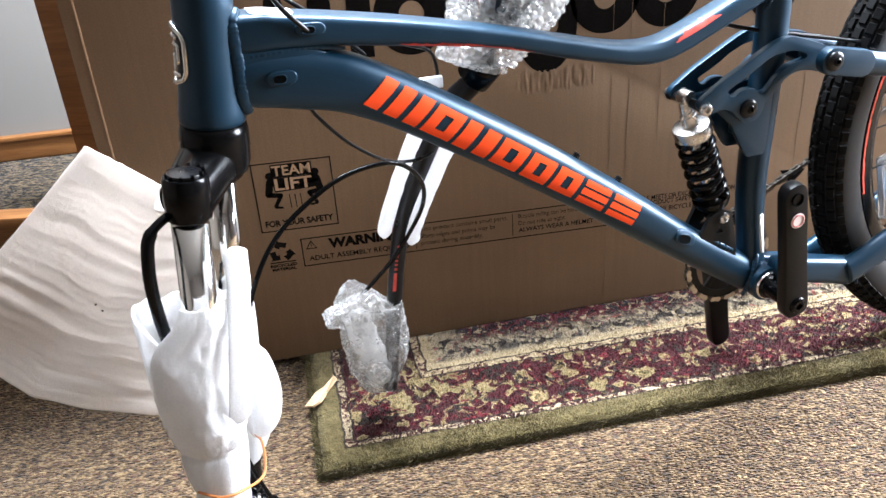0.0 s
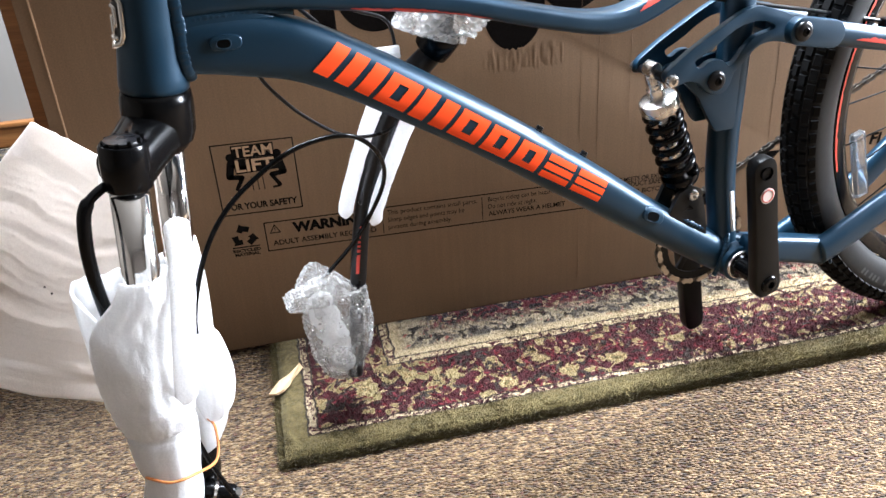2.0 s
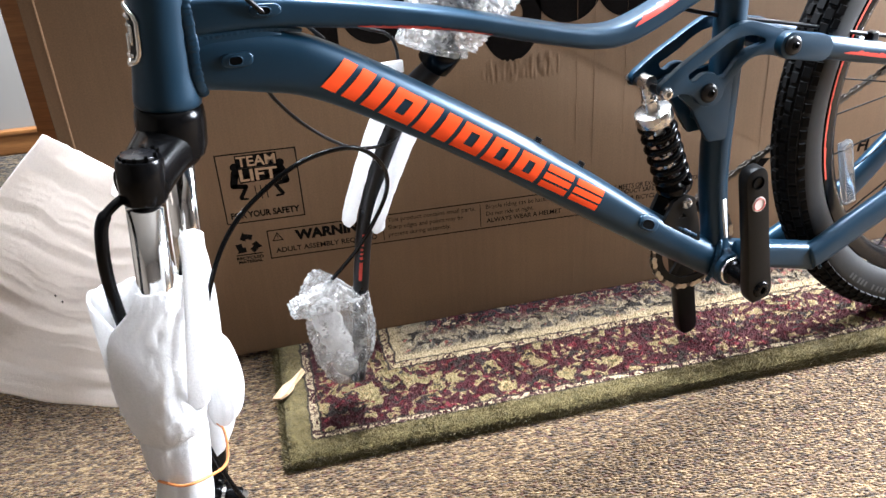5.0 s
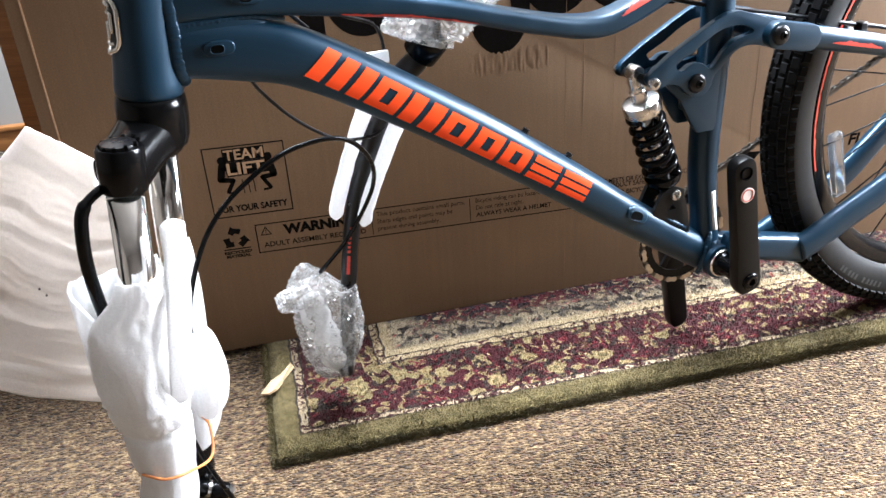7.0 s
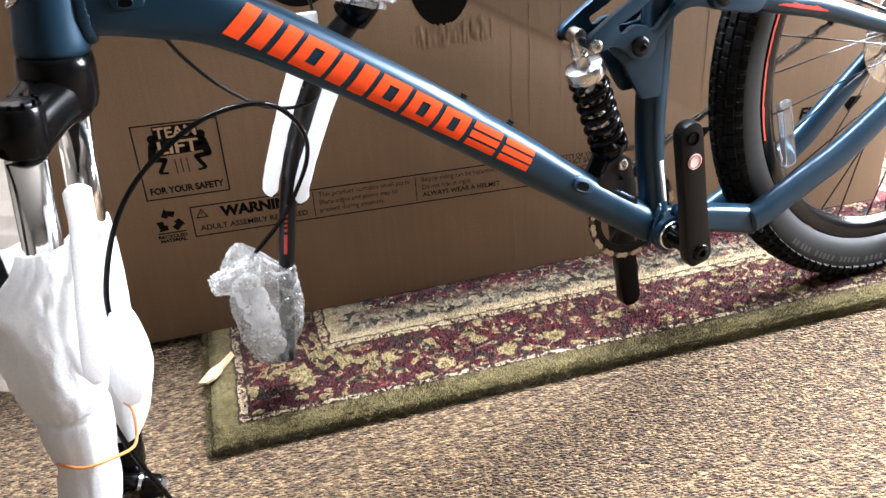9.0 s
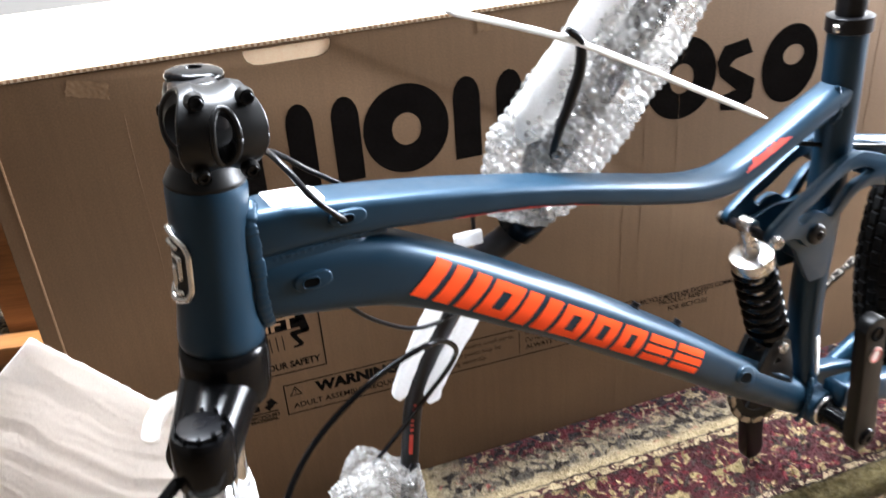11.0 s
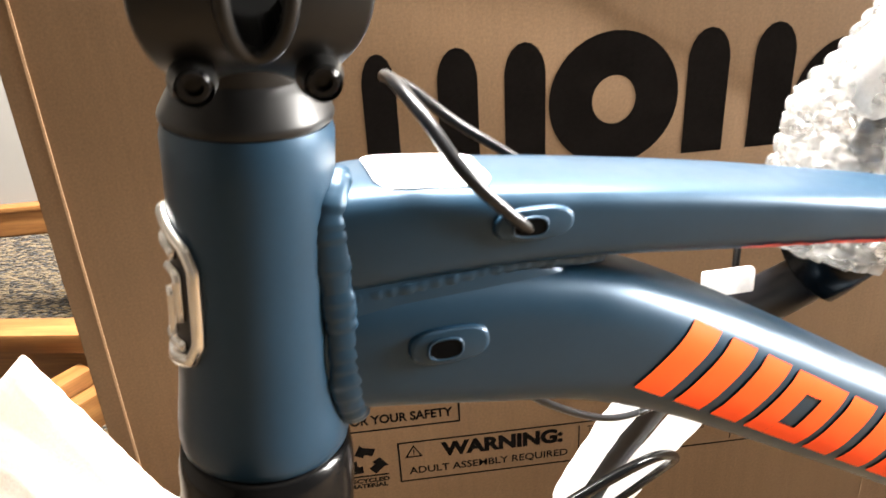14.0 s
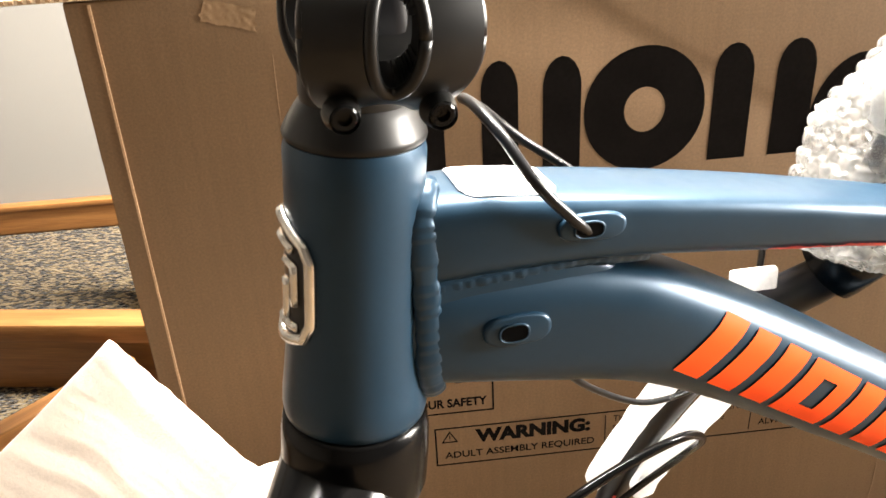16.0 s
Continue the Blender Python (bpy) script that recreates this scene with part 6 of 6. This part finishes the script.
# orange label bars on the bar, unreadable
for z0, z1, w in ((0.236, 0.262, 0.0032), (0.266, 0.270, 0.0030), (0.273, 0.276, 0.0028), (0.279, 0.282, 0.0025), (0.286, 0.290, 0.0022), (0.294, 0.297, 0.0022), (0.301, 0.304, 0.0020)):
    i0, i1 = int(np.argmin(abs(p[:, 2] - z0))), int(np.argmin(abs(p[:, 2] - z1)))
    bm = bmesh.new()
    q = []
    for z in np.linspace(z0, z1, 5):
        c = np.array([np.interp(z, p[:30, 2], p[:30, k]) for k in range(3)])
        q.append([bm.verts.new(Vector(c) + Vector((math.sin(t) * 0.0114 - 0.0, -math.cos(t) * 0.0114, 0))) for t in np.linspace(-0.7 * w / 0.0112, 0.7 * w / 0.0112, 5) - 0.25])
    for a, b in zip(q, q[1:]):
        for j in range(4):
            bm.faces.new((a[j], a[j + 1], b[j + 1], b[j]))
    part("bar_label", bm, RED, handlebar, "small red printed bars")


def bubble_bundle(name, rows, parent, label, seed=0, na=230, per=40, mat=BUBBLE, pitch=0.0098):
    """Bubble wrap round a path: rows of x, y, z, half width, half depth."""
    q = catmull(rows, per)
    d = np.r_[0, np.cumsum(np.linalg.norm(np.diff(q[:, :3], axis=0), axis=1))]
    loops = []
    for i, r in enumerate(q):
        t = Vector(q[min(i + 1, len(q) - 1), :3] - q[max(i - 1, 0), :3]).normalized()
        side = t.cross(Vector((0, -1, 0))).normalized()
        nrm = side.cross(t).normalized()
        circ = math.pi * (r[3] + r[4])
        cols = max(6, round(circ / pitch))
        loop = []
        for k in range(na):
            a = 2 * math.pi * k / na
            # hexagonal field of round bubbles over a crumpled sheet
            rowf = d[i] / (pitch * 0.87)
            ir = math.floor(rowf + 0.5)
            best = 9.0
            for rr in (ir - 1, ir, ir + 1):
                cf = a / (2 * math.pi) * cols + (0.5 if rr % 2 else 0.0)
                dx = (cf - round(cf)) * pitch
                dy = (rowf - rr) * pitch * 0.87
                best = min(best, math.hypot(dx, dy))
            bub = 0.41 * pitch * max(0.0, 1 - (best / (0.48 * pitch)) ** 2) ** 0.55
            c3 = Vector((math.cos(a) * 2.2 + seed, math.sin(a) * 2.2, d[i] * 26))
            fold = 0.0075 * noise.noise(c3) + 0.0036 * noise.noise(c3 * 2.7) + 0.0008 * noise.noise(c3 * 6.1)
            rw, rd = r[3] + fold + bub, r[4] + fold + bub
            loop.append(Vector(r[:3]) + side * math.cos(a) * rw + nrm * math.sin(a) * rd)
        loops.append(loop)
    return part(name, rings(bmesh.new(), loops), mat, parent, label)


bubble_bundle("bubble_wrap", [(0.18, 0.803, 0.086, 0.0097, 0.01), (0.172, 0.806, 0.1039, 0.0272, 0.022), (0.168, 0.808, 0.1297, 0.0388, 0.028), (0.168, 0.81, 0.1601, 0.0436, 0.03), (0.172, 0.812, 0.1897, 0.0407, 0.03), (0.168, 0.814, 0.2139, 0.0456, 0.03), (0.17, 0.816, 0.2287, 0.0407, 0.024), (0.178, 0.818, 0.2373, 0.0291, 0.018)], handlebar, "clear bubble wrap bagging the lower bar end", seed=1, na=260, mat=BUBBLE_BAG, pitch=0.0062)
bubble_bundle("bubble_wrap", [(0.106, 0.803, 0.2139, 0.0066, 0.007), (0.12, 0.803, 0.2178, 0.0142, 0.012), (0.146, 0.804, 0.2233, 0.0181, 0.015), (0.171, 0.81, 0.2217, 0.0133, 0.012)], handlebar, "crumpled end of the bubble wrap bag", seed=5, na=90, per=24, mat=BUBBLE_BAG, pitch=0.0062)
bubble_bundle("bubble_wrap", [(0.318, 0.726, 0.562, 0.034, 0.024), (0.325, 0.727, 0.580, 0.043, 0.030), (0.350, 0.729, 0.612, 0.052, 0.034), (0.384, 0.731, 0.648, 0.053, 0.034), (0.418, 0.734, 0.684, 0.050, 0.034), (0.460, 0.738, 0.726, 0.046, 0.032), (0.510, 0.744, 0.776, 0.044, 0.030), (0.560, 0.748, 0.826, 0.040, 0.028)], handlebar, "clear bubble wrap round grip and brake lever", seed=3)
part("grip", sweep(catmull([(0.352, 0.733, 0.606), (0.400, 0.736, 0.654), (0.465, 0.742, 0.722), (0.560, 0.752, 0.824)], 8), 0.0175, 18), RUBBER, handlebar, "black rubber grip inside the bubble wrap")
# white foam sleeve added inside the upper wrap to imitate its overexposed side
strip("bright_side_sleeve", [(0.322, 0.718, 0.640), (0.366, 0.722, 0.690), (0.420, 0.728, 0.748), (0.495, 0.738, 0.822)], 0.020, 0.012, FOAM_WRAP, handlebar, "white foam sleeve added for the brightly lit side of the bubble wrap", (0.0, -1, 0.2), 0.2)
part("brake_lever", sweep(catmull([(0.356, 0.686, 0.738), (0.367, 0.686, 0.726), (0.368, 0.688, 0.704), (0.360, 0.690, 0.678), (0.350, 0.692, 0.652), (0.344, 0.699, 0.624)], 8), [0.0030 + 0.0022 * math.sin(math.pi * k / 40) for k in range(41)], 12), BLACK, handlebar, "black brake lever")
strip("cable_tie", [(0.256, 0.690, 0.768), (0.300, 0.690, 0.752), (0.360, 0.684, 0.728), (0.425, 0.678, 0.694), (0.480, 0.672, 0.664), (0.538, 0.662, 0.632)], 0.0030, 0.0011, TIE, handlebar, "long white nylon tie", (0.1, -1, 0.4))
strip("foam_strip", [(0.150, 0.803, 0.222), (0.152, 0.800, 0.190), (0.160, 0.800, 0.150), (0.170, 0.802, 0.100)], 0.018, 0.010, FOAM_WRAP, handlebar, "white foam wad inside the bag", (0.2, -1, 0.1), 0.5)
# its cables
cable("control_cable", [(0.018, 0.604, 0.300), (0.024, 0.602, 0.345), (0.044, 0.600, 0.401), (0.068, 0.615, 0.437), (0.102, 0.630, 0.464), (0.155, 0.645, 0.489), (0.212, 0.677, 0.482), (0.245, 0.720, 0.439), (0.252, 0.765, 0.385), (0.232, 0.800, 0.325), (0.205, 0.815, 0.281), (0.160, 0.812, 0.240)], 0.0028, GLOSS, handlebar, "black control cable looping to the fork")
cable("control_cable", [(0.127, 0.655, 0.580), (0.140, 0.680, 0.545), (0.172, 0.710, 0.498), (0.216, 0.740, 0.458), (0.263, 0.765, 0.447), (0.285, 0.768, 0.470)], 0.0021, BLACK, handlebar, "thin black cable from the frame")
cable("control_cable", [(0.205, 0.670, 0.640), (0.234, 0.690, 0.610), (0.268, 0.718, 0.590), (0.279, 0.735, 0.570), (0.282, 0.742, 0.540)], 0.0020, BLACK, handlebar, "thin black cable from the frame")

# ---- packing foam ----
def polyline(pts, n):
    q = np.array(pts, float)
    d = np.r_[0, np.cumsum(np.linalg.norm(np.diff(q, axis=0), axis=1))]
    s = np.linspace(0, d[-1], n)
    return np.c_[[np.interp(s, d, q[:, k]) for k in range(3)]].T


NS, NV = 110, 120
edge_top = polyline([(-0.140, 0.837, 0.498), (-0.092, 0.779, 0.489), (-0.048, 0.727, 0.478), (-0.020, 0.700, 0.470)], NS)
edge_low = polyline([(-0.418, 0.862, 0.264), (-0.334, 0.827, 0.215), (-0.293, 0.804, 0.186), (-0.224, 0.774, 0.171), (-0.132, 0.739, 0.166), (-0.090, 0.722, 0.172), (-0.050, 0.700, 0.190)], NS)
edge_out = polyline([(-0.140, 0.837, 0.498), (-0.290, 0.850, 0.373), (-0.418, 0.862, 0.264)], NV)
edge_in = polyline([(-0.020, 0.700, 0.470), (-0.034, 0.700, 0.330), (-0.050, 0.700, 0.190)], NV)
face = Vector((-0.30, -0.85, 0.40)).normalized()
bm = bmesh.new()
g = {}
for i in range(NS):
    for j in range(NV):
        s, t = i / (NS - 1), j / (NV - 1)
        # a patch stretched between its four edges
        c = edge_top[i] * (1 - t) + edge_low[i] * t + edge_out[j] * (1 - s) + edge_in[j] * s
        c = c - (edge_top[0] * (1 - s) * (1 - t) + edge_top[-1] * s * (1 - t) + edge_low[0] * (1 - s) * t + edge_low[-1] * s * t)
        wander = 0.018 * noise.noise(Vector((s * 2.2, t * 3.0, 0))) + 0.02 * noise.noise(Vector((s * 5, t * 6, 8)))
        r = t + wander
        fold = 0.0034 * noise.noise(Vector((s * 0.6, r * 12, 2))) + 0.0017 * noise.noise(Vector((s * 1.6, r * 27, 4))) + 0.0012 * noise.noise(Vector((s * 3.0, r * 62, 6))) + 0.0004 * noise.noise(Vector((s * 40, r * 60, 9)))
        hem = min(1.0, s * 12, t * 14, (1 - t) * 14)
        sag = 0.060 * math.sin(math.pi * t) * math.sin(math.pi * min(1, s * 1.25 + 0.06))
        ragged = 0.0010 * noise.noise(Vector((s * 14, t * 14, 3))) if i in (0, NS - 1) or j in (0, NV - 1) else 0.0
        g[i, j] = bm.verts.new(Vector(c) + face * (fold * (0.05 + 0.95 * hem)) + Vector((0, 0.5, -0.3)) * sag + Vector((ragged, 0, ragged)))
for i in range(NS - 1):
    for j in range(NV - 1):
        bm.faces.new((g[i, j], g[i + 1, j], g[i + 1, j + 1], g[i, j + 1]))
sheet = tagged(part("foam_sheet", bm, FOAM), "rippled white packing foam sheet hanging from the fork", "packing foam")
sheet.matrix_world = ABOUT @ pose(0.014, 0.006, 0.013)
mod = sheet.modifiers.new("thickness", "SOLIDIFY")
mod.thickness = 0.0022
curl = strip("sheet_curl", [(-0.0363, 0.6711, 0.4896), (-0.0317, 0.6812, 0.4980), (-0.0256, 0.6882, 0.5032), (-0.0179, 0.6923, 0.5061), (-0.0096, 0.6924, 0.5085), (0.0052, 0.6845, 0.5137)], 0.0078, 0.0050, FOAM, sheet, "thick rolled edge of the foam sheet behind the fork", (0.1, -0.6, 0.8), 0.06)
curl.matrix_local = pose(-0.009, -0.006, -0.018)
bm = bmesh.new()
for x, z in ((-0.172, 0.314), (-0.166, 0.305)):
    bmesh.ops.create_uvsphere(bm, u_segments=8, v_segments=5, radius=0.0012, matrix=Matrix.Translation((x, 0.782 + (z - 0.31) * 0.25, z)))
part("foam_speck", bm, DARK, sheet, "small dark specks")


def foam_wrap(name, rows, y0, label, seed, top_shift, na=96):
    """Foam rolled round a fork leg. Rows of z, left u, right u, half depth; the top rim is ragged."""
    q = catmull(rows, 14)
    loops = []
    m = len(q)
    for i, (z, ul, ur, hd) in enumerate(q):
        f = max(0.0, 1 - i / (m * 0.30))
        loop = []
        for k in range(na):
            a = 2 * math.pi * k / na
            ca, sa = math.cos(a), math.sin(a)
            c3 = Vector((ca * 1.4 + seed, sa * 1.4, z * 9))
            fold = 0.06 * noise.noise(c3) + 0.035 * noise.noise(Vector((ca * 3.2, sa * 3.2 + seed, z * 5 + ca * 0.8))) + 0.024 * noise.noise(c3 * 2.3) + 0.010 * noise.noise(c3 * 5)
            u = (ul + ur) / 2 + ca * (ur - ul) / 2 * (1 + fold)
            y = y0 + sa * hd * (1 + fold * 1.5)
            loop.append(Vector((u, y, z + f * (top_shift(a) + 0.010 * noise.noise(Vector((ca * 3, sa * 3, seed)))))))
        loops.append(loop)
    bm = rings(bmesh.new(), loops, cap=False)
    ob = part(name, bm, FOAM_WRAP, bike_wrap, label)
    mod = ob.modifiers.new("thickness", "SOLIDIFY")
    mod.thickness, mod.offset = 0.0035, 0
    return ob


bike_wrap = thing("foam_wrap", "white packing foam wrapped round the fork legs", "packing foam", BIKE)
foam_wrap("leg_wrap", [(0.422, -0.190, -0.096, 0.042), (0.400, -0.192, -0.096, 0.044), (0.370, -0.192, -0.099, 0.044), (0.330, -0.191, -0.105, 0.043), (0.290, -0.187, -0.112, 0.040), (0.268, -0.178, -0.119, 0.034), (0.256, -0.184, -0.118, 0.036), (0.225, -0.184, -0.122, 0.034), (0.200, -0.180, -0.127, 0.031), (0.172, -0.188, -0.130, 0.033), (0.140, -0.192, -0.138, 0.031), (0.126, -0.186, -0.146, 0.025), (0.112, -0.197, -0.142, 0.032), (0.070, -0.202, -0.148, 0.031), (0.038, -0.203, -0.153, 0.030)], -0.063, "white foam rolled round the near leg", 2.0, lambda a: 0.012 * max(0, -math.cos(a)) + 0.004 * max(0, math.cos(a)) - 0.030 * max(0, -math.sin(a)) ** 2)
foam_wrap("foam_lobe", [(0.330, -0.106, -0.082, 0.010), (0.318, -0.110, -0.0735, 0.022), (0.292, -0.112, -0.0690, 0.029), (0.262, -0.113, -0.0690, 0.029), (0.238, -0.112, -0.0760, 0.024), (0.224, -0.110, -0.0880, 0.016), (0.217, -0.107, -0.0980, 0.005)], -0.015, "bulging fold of the white foam", 9.0, lambda a: 0.0)


def foam_layer(name, rows, label, seed, nu=40):
    """An outer sheet of foam laid round the leg: rows of z, left u, right u, y of its edges, bulge towards the viewer."""
    q = catmull(rows, 10)
    bm = bmesh.new()
    grid = []
    for i, (z, ul, ur, ye, bulge) in enumerate(q):
        row = []
        for k in range(nu + 1):
            f = k / nu
            c3 = Vector((f * 3.0 + seed, z * 22, seed))
            wave = 0.0040 * noise.noise(c3) + 0.0022 * noise.noise(c3 * 2.6) + 0.0010 * noise.noise(c3 * 6.0)
            edge = 0.0016 * noise.noise(Vector((z * 120, seed, f))) if k in (0, nu) else 0.0
            lift = 0.0030 * noise.noise(Vector((f * 9, seed, 0))) * max(0.0, 1 - i / 8)
            row.append(bm.verts.new((ul + (ur - ul) * f + edge, ye - bulge * math.sin(math.pi * (0.10 + 0.80 * f)) ** 0.8 + wave, z + lift)))
        grid.append(row)
    for a, b in zip(grid, grid[1:]):
        for k in range(nu):
            bm.faces.new((a[k], a[k + 1], b[k + 1], b[k]))
    ob = part(name, bm, FOAM_WRAP, bike_wrap, label)
    mod = ob.modifiers.new("thickness", "SOLIDIFY")
    mod.thickness, mod.offset = 0.0030, 0
    return ob


foam_layer("outer_layer", [(0.450, -0.146, -0.102, -0.094, 0.020), (0.432, -0.156, -0.100, -0.090, 0.026), (0.408, -0.178, -0.100, -0.082, 0.034), (0.375, -0.188, -0.103, -0.076, 0.040), (0.335, -0.190, -0.108, -0.074, 0.040), (0.300, -0.187, -0.113, -0.074, 0.036), (0.276, -0.182, -0.119, -0.074, 0.030)], "overlapping outer layer of white foam", 3.0)
foam_wrap("leg_wrap", [(0.370, -0.140, -0.070, 0.036), (0.33, -0.143, -0.071, 0.040), (0.27, -0.146, -0.076, 0.040), (0.20, -0.148, -0.076, 0.040), (0.155, -0.148, -0.086, 0.036), (0.128, -0.145, -0.100, 0.030)], 0.072, "white foam rolled round the far leg", 6.0, lambda a: 0.02 * math.cos(a))
# orange rubber band round the wrap, and the hose at the fork's foot
band = tagged(part("rubber_band", sweep(catmull([(0.0168, 0.6045, 0.2294), (0.0229, 0.6005, 0.2166), (0.0196, 0.5796, 0.1914), (0.0024, 0.5331, 0.2161), (-0.0185, 0.5235, 0.2207), (-0.0382, 0.5303, 0.225), (-0.0495, 0.5527, 0.2117)], 8), 0.0016, 8), BAND), "stretched orange rubber band round the foam wrap", "rubber band")
hose = tagged(part("fork_hose", sweep(catmull([(-0.006, 0.598, 0.260), (0.001, 0.600, 0.207), (0.010, 0.602, 0.158), (0.026, 0.615, 0.085), (0.040, 0.630, 0.020), (0.060, 0.640, 0.006)], 8), 0.0030, 10), GLOSS), "black hose running down the wrapped fork", "cable")
guide = tagged(part("hose_guide", sweep(catmull([(0.004, 0.575, 0.530), (-0.0215, 0.556, 0.517), (-0.030, 0.549, 0.490), (-0.034, 0.549, 0.450), (-0.033, 0.551, 0.400), (-0.028, 0.556, 0.350)], 8), [0.0045] * 8 + [0.0062] * 33, 10), GLOSS), "black cable guide beside the fork leg", "cable")
strip("foam_flap", [(-0.086, -0.096, 0.496), (-0.088, -0.101, 0.472), (-0.096, -0.110, 0.430), (-0.105, -0.117, 0.390), (-0.113, -0.113, 0.345), (-0.120, -0.100, 0.305)], 0.0115, 0.0016, FOAM_WRAP, bike_wrap, "loose white foam flap standing up beside the leg", (0.15, -1, 0.1), 0.10)
for ob in (band, hose, guide):
    ob.matrix_world = ABOUT
hardware = thing("brake_mount", "black disc brake hardware at the fork foot", "brake", BIKE)
ax0, ax1 = Vector((-0.150, 0.056, 0.070)), Vector((-0.088, 0.040, 0.044))
ad = (ax1 - ax0).normalized()
auto_smooth(part("axle_sleeve", revolve([(0.0090, 0.0), (0.0105, 0.002), (0.0105, 0.026), (0.0085, 0.027), (0.0085, 0.034), (0.0115, 0.035), (0.0115, 0.052), (0.0100, 0.054)], ax0, ad, 28), GLOSS, hardware, "black axle sleeve"))
auto_smooth(part("lock_ring", revolve([(0.0090, 0.028), (0.0112, 0.0285), (0.0112, 0.0325), (0.0090, 0.033)], ax0, ad, 28), STEEL, hardware, "bright steel lock ring"))
auto_smooth(part("end_nut", revolve([(0.0080, 0.054), (0.0092, 0.055), (0.0092, 0.060), (0.0060, 0.063), (0.0, 0.063)], ax0, ad, 6, cap=False), STEEL, hardware, "steel end nut"))
part("bracket", bevelled(block(bmesh.new(), -0.128, -0.096, 0.046, 0.066, 0.018, 0.046), 0.003), BLACK, hardware)
